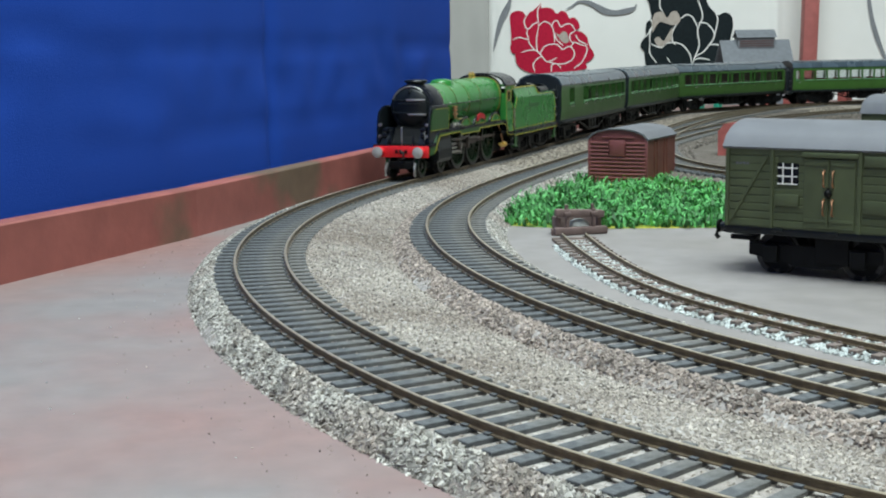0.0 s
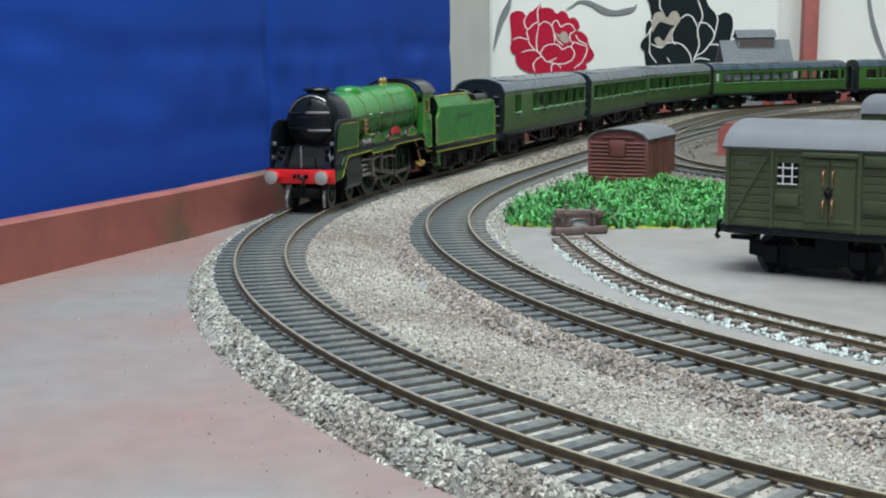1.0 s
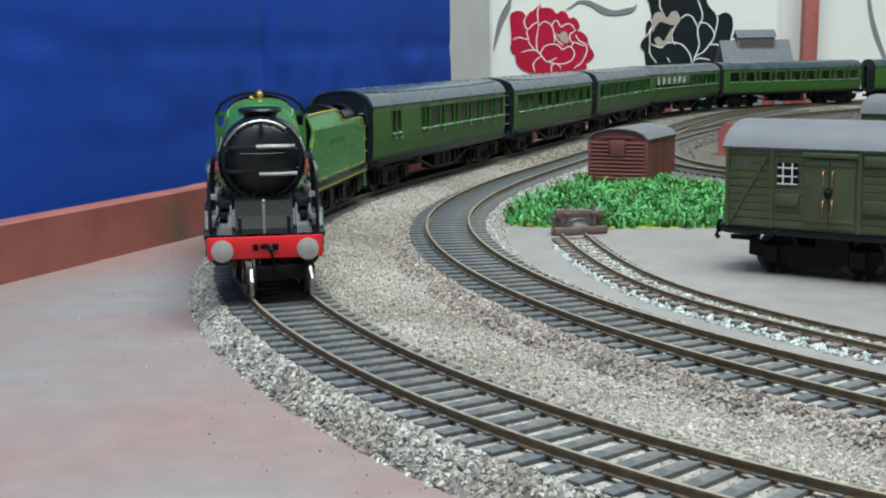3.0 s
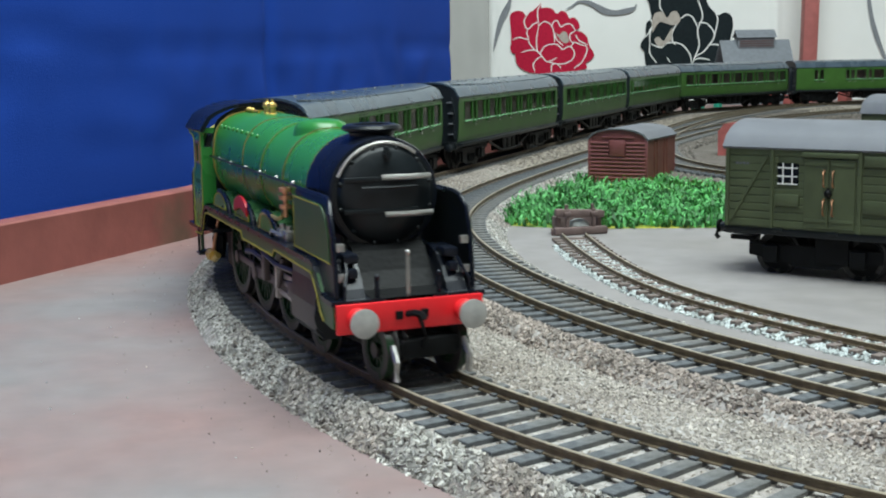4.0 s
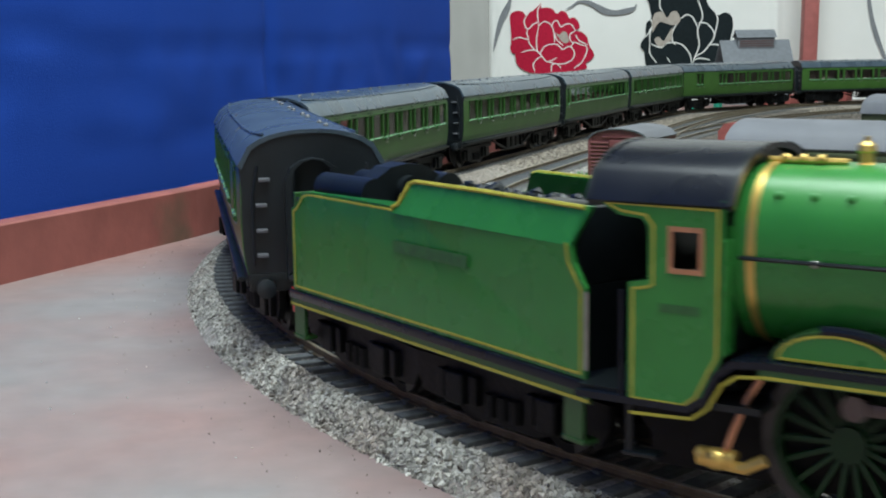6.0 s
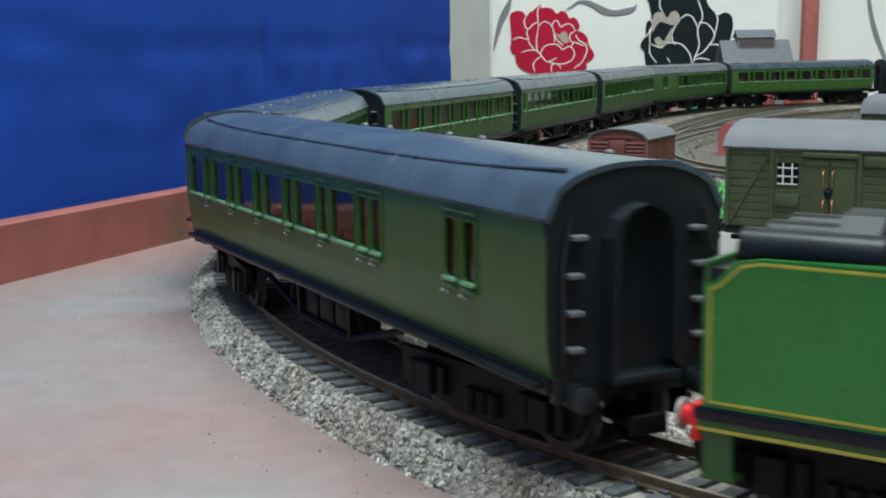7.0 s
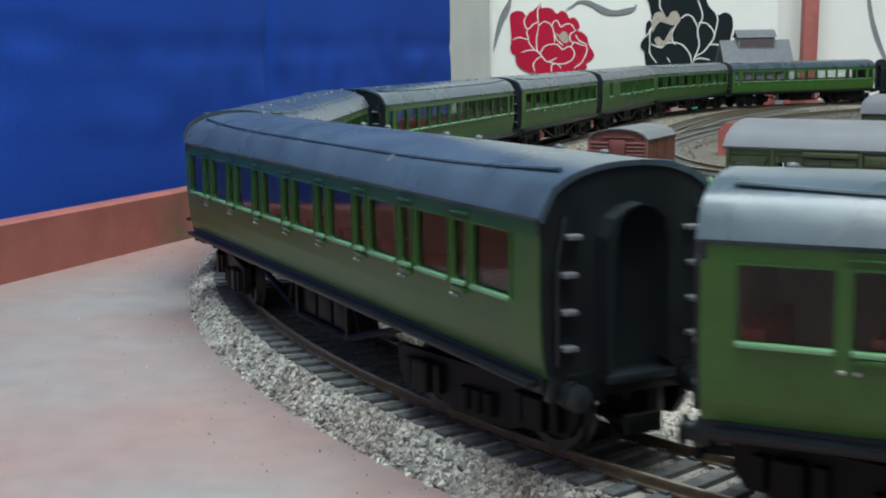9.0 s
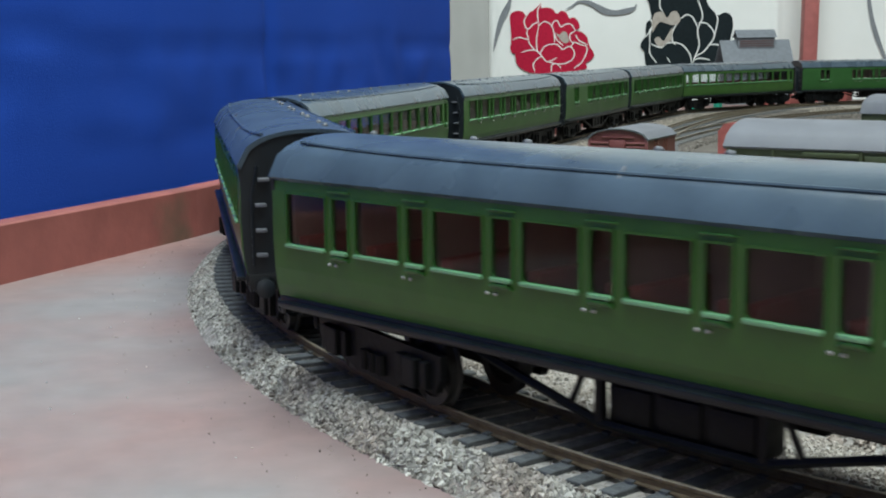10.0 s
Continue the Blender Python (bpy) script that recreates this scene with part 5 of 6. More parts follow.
        strip(bm, [(-128.0, 24.4), (-128.0, 44.2), (-145.0, 44.4), (-142.6, 43.4), (-138.8, 43.0), (-137.6, 41.6), (-137.6, 33.2), (-138.4, 32.8), (-140.7, 32.4), (-140.7, 16.4), (-132.8, 16.4), (-131.0, 17.8), (-129.2, 21.6), (-128.2, 23.4)], s * 16.2, 0.36, s * 0.14)
        part("lining", bm, "yellow", cs, smooth=False)
        bm = bmesh.new()
        strip(bm, [(-130.4, 35.4), (-130.4, 41.3), (-135.0, 41.3), (-135.0, 35.4)], s * 16.1, 0.7, s * 0.35)
        part("window_frame", bm, "copper", cs, "brass cab window frame", smooth=False)
        bm = box(bmesh.new(), -136.6, -130.6, *sorted((s * 16.2, s * 16.3)), 29.4, 30.6)
        part("number_bar", bm, "crest", cs, smooth=False)
        bm = bmesh.new()
        plate(bm, [(-127.0, 24), (-127.0, 40), (-127.8, 40), (-127.8, 24)], *sorted((s * 12.4, s * 16.2)))
        plate(bm, [(-127.0, 44), (-127.0, 45.5), (-127.8, 45.5), (-127.8, 44)], *sorted((s * 12.4, s * 16.2)))
        part("cab_front", bm, "green", e, "green cab front with its lookout", smooth=False)
        bm = tube(bmesh.new(), [(-142.6, s * 16.0, 16), (-142.6, s * 16.0, 32)], 0.4, 6)
        part("grab_rail", bm, "black_gloss", cs)
        bm = bmesh.new()
        box(bm, -142.5, -137, *sorted((s * 13.0, s * 16.0)), 7.6, 8.2, 0.1)
        box(bm, -142, -141, *sorted((s * 15.0, s * 15.6)), 8, 16)
        part("cab_step", bm, "black", e)
    bm = bmesh.new()
    prof = arc(16.6, 44.8, 7.6, 14, 2.1)
    inner = [(y * 0.95, z - 0.8) for y, z in prof]
    loft(bm, [[(x, y, z) for y, z in prof + inner[::-1]] for x in (-126.0, -148.0)])
    roof = part("cab_roof", bm, "black_gloss", e, "curved glossy black cab roof")
    for x in (-126.2, -147.8):
        bm = loft(bmesh.new(), [[(x + d, y * 1.004, z + 0.2) for y, z in prof] for d in (-0.4, 0.4)], closed=False)
        part("roof_rib", bm, "black", roof)
    bm = bmesh.new()
    ring = [(y * 0.78, z - 0.9) for y, z in prof] + [(12.4, 24), (-12.4, 24)]
    loft(bm, [[(x, y, z) for y, z in ring] for x in (-127.2, -128.0)])
    box(bm, -150, -122, -15, 15, 16.0, 17.0)
    box(bm, -133, -128, -9, 9, 17, 40, 1.0)
    part("backhead", bm, "black", e, smooth=False)
    for y, z, r in ((-5, 34, 1.4), (0, 38, 1.2), (5, 34, 1.4), (-2, 30, 1.6), (-9.5, 28, 1.2)):
        part("gauge", lathe(bmesh.new(), [(r, -133.0), (r, -134.0), (0.1, -134.2)], (0, y, z), "X", 14), "black_gloss", e)
    return e, bg


def tender():
    t = empty("tender", "bright green model tender lined in yellow, coal space black", "tender")
    x0, x1 = -96.0, 3.0
    for s in (-1, 1):
        bm = bmesh.new()
        out = [(x1 - 2, 16.4), (x1 - 2, 30.5), (x1 - 4.8, 34.0), (x1 - 5.6, 37.0), (x1 - 5.0, 40.6), (x1 - 3.0, 42.6), (x1 - 30, 42.6), (x1 - 52, 42.6), (x1 - 53.6, 42.2), (x1 - 55.4, 38.6), (x1 - 57.0, 37.8), (x0 + 9, 37.8), (x0 + 5.4, 37.2), (x0 + 4.0, 35.4), (x0 + 2.6, 34.2), (x0 + 1, 33.8), (x0 + 1, 16.4)]
        for piece in (out[:1] + [(x1 - 2, 30.5), (x1 - 4.8, 34.0), (x1 - 5.5, 36.6)] + out[9:], [(x1 - 5.5, 36.6)] + out[3:9] + [(x1 - 57.0, 37.8), (x1 - 57.4, 36.6)]):
            loft(bm, [[(x, s * (y - max(0, z - 36.6) * 0.36), z) for x, z in piece] for y in (15.3, 16.1)])
        bmesh.ops.triangulate(bm, faces=bm.faces, ngon_method="EAR_CLIP")
        sd = part("tank_side", bm, "green", t, "green tender side with faded lettering", smooth=False)
        bm = bmesh.new()
        strip(bm, [(x1 - 3, 17.2), (x1 - 3, 30.2), (x1 - 6, 34), (x1 - 6.6, 37.0)], s * 16.1, 0.4, s * 0.15, closed=False)
        strip(bm, [(x1 - 3, 17.2), (x0 + 2, 17.2), (x0 + 2, 33.2), (x0 + 3.2, 33.6), (x0 + 5.0, 35.2), (x0 + 6.4, 36.6), (x0 + 9, 37.2), (x1 - 57, 37.2)], s * 16.1, 0.4, s * 0.15, closed=False)
        part("lining", bm, "yellow", sd, smooth=False)
        bm = bmesh.new()
        tube(bm, [(x1 - 4.4, s * 14.2, 42.4), (x1 - 30, s * 14.1, 42.7), (x1 - 52, s * 14.1, 42.7), (x1 - 53.8, s * 14.2, 42.2), (x1 - 55.8, s * 15.6, 38.4), (x1 - 57.4, s * 16.0, 37.7)], 0.4, 6)
        part("edge_lining", bm, "yellow", sd)
        bm = box(bmesh.new(), -54, -30, *sorted((s * 16.1, s * 16.2)), 29.4, 31.6)
        part("lettering_bar", bm, "crest", sd, "faded unreadable lettering", smooth=False)
        bm = bmesh.new()
        box(bm, x0, x1, *sorted((s * 6, s * 16.8)), 14.6, 16.3, 0.2)
        part("footplate", bm, "black_gloss", t)
        bm = bmesh.new()
        box(bm, x0 + 0.5, x1 - 0.5, *sorted((s * 16.0, s * 16.5)), 12.9, 14.6)
        v = part("valance", bm, "green_dark", t, smooth=False)
        bm = box(bmesh.new(), x0 + 0.5, x1 - 0.5, *sorted((s * 16.5, s * 16.66)), 13.1, 13.6)
        part("lining", bm, "yellow", v, smooth=False)
        bm = tube(bmesh.new(), [(x1 - 1.6, s * 16.2, 18), (x1 - 1.6, s * 16.2, 30)], 0.35, 6)
        part("grab_rail", bm, "steel", t)
        for xs in (x0 + 1, x1 - 7):
            bm = box(bmesh.new(), xs, xs + 5, *sorted((s * 13.4, s * 16.4)), 6, 6.8, 0.1)
            box(bm, xs + 0.2, xs + 4.6, *sorted((s * 15.6, s * 16.2)), 6.4, 13)
            part("step", bm, "green_dark", t)
    bm = bmesh.new()
    box(bm, x0 + 1, x1 - 26, -15.2, 15.2, 16.3, 36.0)
    box(bm, x1 - 26, x1 - 6, -14.6, 14.6, 16.3, 30.0)
    part("tank", bm, "black", t, smooth=False)
    bm = bmesh.new()
    for y0, y1 in ((-14.6, 14.6),):
        box(bm, x0 + 0.6, x0 + 1.6, -15.4, 15.4, 16.4, 37.0, 0.2)
    part("rear_panel", bm, "green_dark", t, smooth=False)
    bm = bmesh.new()
    rng = random.Random(8)
    for i in range(260):
        x, y = rng.uniform(x1 - 60, x1 - 8), rng.uniform(-12.5, 12.5)
        h = 37.5 + 3.5 * (1 - (y / 13) ** 2) + rng.uniform(-0.8, 0.8) - (4 if x > x1 - 18 else 0)
        bmesh.ops.create_icosphere(bm, subdivisions=1, radius=rng.uniform(1.0, 2.2), matrix=Matrix.Translation((x, y, h - 1.5)) @ Euler((rng.random() * 3, rng.random() * 3, 0)).to_matrix().to_4x4() @ Matrix.Diagonal((1, 0.8, 0.7, 1)))
    part("coal", bm, "black", t, "heap of black coal", smooth=False)
    bm = bmesh.new()
    hood = [(-9, 36), (-8, 40.5), (-4, 43), (0, 43.6), (4, 43), (8, 40.5), (9, 36)]
    loft(bm, [[(x, y, z) for y, z in hood] for x in (x0 + 22, x0 + 16)])
    part("coal_plate", bm, "black", t, smooth=False)
    part("bulkhead", box(bmesh.new(), x1 - 8, x1 - 6, -14, 14, 30, 42, 0.4), "black", t)
    for y in (-11.0, 11.0):
        part("tool_box", box(bmesh.new(), x1 - 18, x1 - 8, y - 2.6, y + 2.6, 39, 42.6, 0.8), "black", t)
    for y in (-9, 0, 9):
        part("vacuum_tank", cyl(bmesh.new(), (x0 + 4, y, 38.0), (x0 + 24, y, 38.0), 3.2, n=16), "black", t, "rounded black tank on the tender top")
    bm = box(bmesh.new(), x0 - 1.0, x0 + 0.4, -15.6, 15.6, 11.0, 16.4, 0.2)
    part("buffer_beam", bm, "red", t, "red rear buffer beam")
    buffer_pair(t, x0 - 0.8, 13.4, r=2.4, length=3.6, shank="red", sgn=-1)
    bm = bmesh.new()
    box(bm, x0 - 8, x0 + 2, -1.6, 1.6, 6.6, 8.0, 0.2)
    box(bm, x1 - 2, x1 + 8, -3, 3, 12.0, 14.0, 0.2)
    part("coupling", bm, "chassis", t)
    bm = bmesh.new()
    box(bm, x0 + 2, x1 - 2, -8.5, 8.5, 9, 14.6)
    part("frames", bm, "chassis", t, smooth=False)
    b1, b2 = bogie(t, -25, 24.0, 6.6), bogie(t, -73, 24.0, 6.6)
    return t, (b1, b2)


# ---- the standing luggage van ----
def luggage_van():
    v = empty("luggage_van", "olive green bogie luggage van with plank sides and grey roof", "railway van")
    n = 150.0
    for s in (-1, 1):
        bm = bmesh.new()
        z = 8.6
        holes = [(-24.6, -17.6, 22.6, 29.4)]
        planks = [z + i * 2.55 for i in range(10)]
        box(bm, -n, -24.7, *sorted((s * 15.8, s * 16.75)), 8.4, 34.4)
        box(bm, -17.5, 0, *sorted((s * 15.8, s * 16.75)), 8.4, 34.4)
        box(bm, -24.7, -17.5, *sorted((s * 15.8, s * 16.75)), 8.4, 22.5)
        box(bm, -24.7, -17.5, *sorted((s * 15.8, s * 16.75)), 29.5, 34.4)
        side = part("body_side", bm, "van", v, "planked olive van side", smooth=False)
        shared = {}
        for zz in planks:
            z0, z1 = zz + 0.16, min(zz + 2.39, 34.4)
            segs = [(-n, 0.0)]
            for a, b, h0, h1 in holes:
                if z1 > h0 and z0 < h1:
                    segs = [(-n, a), (b, 0.0)]
            for a, b in segs:
                key = (a, b, round(z1 - z0, 2))
                if key not in shared:
                    shared[key] = part("plank", box(bmesh.new(), a, b, *sorted((s * 16.2, s * 17.05)), 0, z1 - z0, 0.2), "van", side, smooth=False)
                    shared[key].matrix_basis = at(0, 0, z0)
                else:
                    again(shared[key], at(0, 0, z0), side)
        bm = bmesh.new()
        for x in (-15.9, -44.3, -68, -96, -0.8, -124):
            box(bm, x - 0.6, x + 0.6, *sorted((s * 16.9, s * 17.7)), 8.4, 34.4, 0.15)
        box(bm, -n, 0, *sorted((s * 16.9, s * 17.5)), 33.4, 34.6, 0.15)
        box(bm, -0.5, 0.5, *sorted((s * 17.0, s * 17.6)), 0, 24.5, 0.1, pose(-2.2, 0, 10.6, 0, -30, 0))
        part("framing", bm, "van", side, smooth=False)
        for dx in (-26.3, -34.7, -77.0, -85.4):
            bm = box(bmesh.new(), dx - 8.4 + 0.2, dx - 0.2, *sorted((s * 17.0, s * 17.5)), 9.4, 31.2, 0.2)
            for z in (11.8, 29.6):
                box(bm, dx - 8.0, dx - 0.6, *sorted((s * 17.4, s * 17.8)), z - 0.5, z + 0.5, 0.1)
            d = part("door", bm, "van", v, "olive van door with brass handles", smooth=False)
            hx = dx - 6.9 if dx in (-26.3, -77.0) else dx - 1.4
            bm = bmesh.new()
            for z0, z1 in ((22.6, 27.6), (13.6, 18.6)):
                tube(bm, [(hx, s * 17.4, z0), (hx, s * 18.4, z0 + 0.3), (hx, s * 18.4, z1 - 0.3), (hx, s * 17.4, z1)], 0.35, 6)
            part("handle", bm, "copper", d, "small brass door handle")
        bm = ball(bmesh.new(), (-34.6, s * 17.8, 20.6), 1.3, n=10)
        cyl(bm, (-34.6, s * 17.6, 19), (-34.6, s * 17.6, 22.4), 0.5, n=8)
        part("door_lock", bm, "chassis", v)
        bm = bmesh.new()
        box(bm, -43.8, -26.0, *sorted((s * 17.0, s * 18.2)), 31.6, 33.2, 0.3)
        box(bm, -25.2, -17.2, *sorted((s * 17.0, s * 18.0)), 15.8, 19.6, 0.3)
        box(bm, -64, -45.6, *sorted((s * 17.0, s * 18.0)), 29.4, 32.6, 0.3)
        box(bm, -64, -45.6, *sorted((s * 17.0, s * 18.0)), 14.8, 19.0, 0.3)
        part("ventilator_hood", bm, "van", v, "raised olive louvre hood")
        bm = bmesh.new()
        for x in (-22.6, -19.6):
            box(bm, x - 0.2, x + 0.2, *sorted((s * 16.9, s * 17.3)), 22.6, 29.4)
        for z in (22.9, 25.3, 28.0):
            box(bm, -24.4, -17.8, *sorted((s * 17.0, s * 17.35)), z - 0.2, z + 0.2)
        w = part("window_bars", bm, "white", v, "white window bars", smooth=False)
        bm = box(bmesh.new(), -24.8, -17.4, *sorted((s * 15.9, s * 16.1)), 22.4, 29.6)
        part("pane", bm, "black_gloss", w, smooth=False)
        bm = bmesh.new()
        for k in range(4):
            box(bm, -8.0 + k * 1.2, -7.2 + k * 1.2, *sorted((s * 17.0, s * 17.12)), 28.6, 29.4)
        part("number_bars", bm, "roof_van", side, smooth=False)
        bm = box(bmesh.new(), -n, 0, *sorted((s * 14.0, s * 16.4)), 6.0, 8.8, 0.3)
        for x in (-18, -36, -60):
            box(bm, x - 2, x + 2, *sorted((s * 15, s * 17.4)), 7.4, 8.4, 0.2)
        part("solebar", bm, "black", v)
    bm = bmesh.new()
    for xe, s in ((0, 1), (-n, -1)):
        for i in range(10):
            zz = 8.6 + i * 2.55
            box(bm, *sorted((xe - 0.8 * s, xe)), -16.2, 16.2, zz + 0.09, zz + 2.46)
        box(bm, *sorted((xe - 1.0 * s, xe - 0.2 * s)), -16, 16, 8.4, 34.6)
        ring = arc(16.2, 34.3, 7.6)
        loft(bm, [[(xe - 0.9 * s, y, z) for y, z in ring], [(xe - 0.1 * s, y, z) for y, z in ring]])
    part("end_wall", bm, "van", v, smooth=False)
    bm = bmesh.new()
    prof = arc(18.0, 34.3, 8.2, 16, 1.9)
    inner = [(y * 0.96, z - 0.9) for y, z in prof]
    loft(bm, [[(x, y, z) for y, z in prof + inner[::-1]] for x in (-n - 0.8, 0.8)])
    tube(bm, [(-30, -11.8, 39.9), (-50, -9.8, 41.2), (-70, -9.6, 41.3), (-92, -12.4, 39.6)], 0.3, 6)
    part("roof", bm, "roof_van", v, "matt grey van roof")
    bm = box(bmesh.new(), -n + 1, -1, -14, 14, 6.2, 8.6)
    box(bm, -40, -29, 6, 13, -3.0, 6, 0.5)
    part("underframe", bm, "chassis", v, smooth=False)
    buffer_pair(v, 0.0, 7.2, r=2.3, length=4.6, head="chassis")
    bm = bmesh.new()
    tube(bm, [(-4, 2, 4.2), (5, 2, 4.4), (9.4, 2, 4.6), (9.8, 2, 2.6), (8.8, 2, 1.6)], 0.8, 6)
    box(bm, -4, 5, -3.4, 1.4, 1.4, 3.0, 0.3)
    box(bm, -3, 0.5, -6, -4, -4, 6, 0.3)
    part("coupling", bm, "chassis", v, "black coupling hook")
    for x in (-29, -n + 29):
        b = new("bogie")
        b.parent = v
        b.matrix_basis = at(x, 0, -7.8)
        for s in (-1, 1):
            bm = bmesh.new()
            plate(bm, [(-22, 6.4), (-10, 5.2), (-7, 3.4), (7, 3.4), (10, 5.2), (22, 6.4), (22, 10.4), (-22, 10.4)], *sorted((s * 11.2, s * 12.6)))
            for ax in (-14.3, 14.3):
                box(bm, ax - 2.4, ax + 2.4, *sorted((s * 12.4, s * 14.4)), 4.6, 10.2, 0.4)
            part("side_frame", bm, "chassis", b, smooth=False)
        for ax in (-14.3, 14.3):
            for y in (8.2, -8.2):
                disc_wheel("wheel", 6.8, b, ax, y)
    return v


van = luggage_van()
van.matrix_basis = at(103.0, 429.9, 7.8, 0, 0, 143.0)


# ---- an old van body used as a hut ----
def hut():
    h = empty("van_body_hut", "maroon van body used as a hut, grey roof, standing in grass", "hut")
    w, n, e, r = 16.9, 49.1, 25.2, 30.4
    bm = bmesh.new()
    prof = arc(w, e, r - e, 12, 2.0)
    ring = prof + [(w, 0), (-w, 0)]
    loft(bm, [[(x, y, z) for y, z in ring] for x in (-n, -n + 0.8)])
    part("end_wall", bm, "shed", h, smooth=False)
    bm = loft(bmesh.new(), [[(x, y, z) for y, z in ring] for x in (-0.8, 0.0)])
    end = part("end_wall", bm, "shed", h, "maroon corrugated van end", smooth=False)
    for i in range(12):
        z = 1.6 + i * 2.1
        if z > 24.6:
            continue
        spans = [(-15.6, 15.6)] if z < 14.8 else [(-15.6, -5.2), (5.2, 15.6)]
        for a, b in spans:
            bm = bmesh.new()
            cyl(bm, (0.5, a, z), (0.5, b, z), 0.78, n=8)
            part("rib", bm, "shed", end)
    bm = bmesh.new()
    for y in (-16.2, 16.2):
        box(bm, -0.4, 0.9, y - 0.9, y + 0.9, 0, e, 0.2)
    box(bm, 0, 1.6, -4.4, 4.4, 15.4, 24.4, 0.4)
    box(bm, 0, 1.0, -9, 9, 25.4, 26.2, 0.2)
    part("vent_hood", bm, "shed", end, "plain maroon vent hood")
    for s in (-1, 1):
        bm = bmesh.new()
        box(bm, -n + 0.4, -0.4, *sorted((s * (w - 1), s * (w - 0.2))), 0, e)
        for x in (-12, -17, -29, -34):
            box(bm, x - 0.4, x + 0.4, *sorted((s * (w - 0.4), s * (w + 0.3))), 0, e, 0.1)
        box(bm, -n, 0, *sorted((s * (w - 0.4), s * (w + 0.3))), e - 1.6, e, 0.1)
        part("side_wall", bm, "shed_side", h, "brown planked van side", smooth=False)
    bm = bmesh.new()
    prof = arc(w + 0.9, e - 0.3, r - e + 0.7, 12, 2.0)
    inner = [(y * 0.97, z - 0.8) for y, z in prof]
    loft(bm, [[(x, y, z) for y, z in prof + inner[::-1]] for x in (-n - 0.8, 1.2)])
    part("roof", bm, "roof_van", h, "matt grey curved roof")
    return h


HUT = hut()
HUT.matrix_basis = at(96.3, 697.5, 0.2, 0, 0, -117.6)


# ---- buffer stop of sleepers ----
def buffer_stop():
    b = empty("buffer_stop", "small brown timber buffer stop holding a pale filling", "buffer stop")
    for x, half, z0, z1, tilt in ((1.2, 11.0, 0.6, 3.6, 0), (-0.4, 10.2, 7.4, 10.4, -3)):
        beam = part("cross_beam", box(bmesh.new(), -1.7, 1.7, -half, half, z0 - (z0 + z1) / 2, z1 - (z0 + z1) / 2, 0.5), "timber", b)
        beam.matrix_basis = at(x, 0, (z0 + z1) / 2, tilt, 0, 0)
    for y in (-5.6, 5.4):
        part("upright", box(bmesh.new(), 0.9, 2.3, y - 0.7, y + 0.7, 3.4, 10.9, 0.2), "timber", b)
        part("bolt_block", box(bmesh.new(), 0.6, 2.9, y - 1.4, y + 1.4, 8.0, 9.8, 0.4), "timber", b)
        part("stub", box(bmesh.new(), -0.8, 0.8, y - 0.6, y + 0.6, 10.2, 12.6, 0.2), "timber", b)
    for y in (-9.6, 9.6):
        part("side_timber", box(bmesh.new(), -5.5, -0.6, y * 0.9 - 0.9, y * 0.9 + 0.9, 0.0, 7.4, 0.3), "timber", b)
    part("back_timber", box(bmesh.new(), -7.2, -5.5, -9.4, 9.4, 0.0, 7.4, 0.3), "timber", b)
    part("foot", box(bmesh.new(), -1.5, 0.6, -11.6, -9.8, 0.0, 3.0, 0.3), "timber", b)
    bm = bmesh.new()
    rng = random.Random(5)
    for i in range(90):
        bmesh.ops.create_icosphere(bm, subdivisions=1, radius=rng.uniform(0.6, 1.1), matrix=Matrix.Translation((rng.uniform(-5.0, -1.2), rng.uniform(-7.4, 7.4), rng.uniform(0.6, 2.0))))
    ball(bm, (-2.6, 0.2, 3.0), 4.2, 0.7, 1.15, 0.85, 16)
    part("filling", bm, "stones_white", b, "smooth pale filling behind the beams")
    return b


STOP = buffer_stop()
STOP.matrix_basis = at(55.0, 508.5, 0.0, 0, 0, -78.0)


# ---- turf ----
def turf(name, count, region, height, seed, label):
    """Tangled blades and clumps on the ground; region picks a spot and its height."""
    rng = np.random.default_rng(seed)
    vs, fs = [], []
    for _ in range(count):
        x, y, h = region(rng)
        h *= height * rng.uniform(0.45, 1.15)
        z = rng.uniform(0, 0.55) * h
        a, lean, w = rng.uniform(0, 6.28), rng.uniform(0.3, 1.5), rng.uniform(0.45, 1.0)
        d, e = np.array((math.cos(a), math.sin(a))), np.array((-math.sin(a), math.cos(a)))
        ln = rng.uniform(3.0, 7.5)
        base = len(vs)
        for k, (u, up) in enumerate(((0, 0), (0.4, 0.5), (0.8, rng.uniform(0.35, 0.8)), (1.0, rng.uniform(-0.1, 0.9)))):
            c = np.array((x, y)) + d * u * ln * lean * 0.7
            ww = w * (1 - 0.75 * u)
            vs.append(((c[0] - e[0] * ww) * MM, (c[1] - e[1] * ww) * MM, (z + up * ln) * MM))
            vs.append(((c[0] + e[0] * ww) * MM, (c[1] + e[1] * ww) * MM, (z + up * ln + 0.3) * MM))
            if k:
                q = base + 2 * k
                fs.append((q - 2, q - 1, q + 1, q))
    me = bpy.data.meshes.new(name)
    me.from_pydata(vs, [], fs)
    me.materials.append(M["grass"])
    return tagged(new(name, me), label, "grass", kind="stuff")


TURF = [(27, 545), (29, 536), (47, 527), (70, 523), (115, 520), (150, 535), (190, 600), (190, 660), (150, 672), (138, 690), (131, 730), (122, 780), (104, 815), (88, 790), (66, 735), (45, 668), (33, 610)]


def inside(x, y, poly):
    c = False
    for (x0, y0), (x1, y1) in zip(poly, poly[1:] + poly[:1]):
        if (y0 > y) != (y1 > y) and x < (x1 - x0) * (y - y0) / (y1 - y0) + x0:
            c = not c
    return c


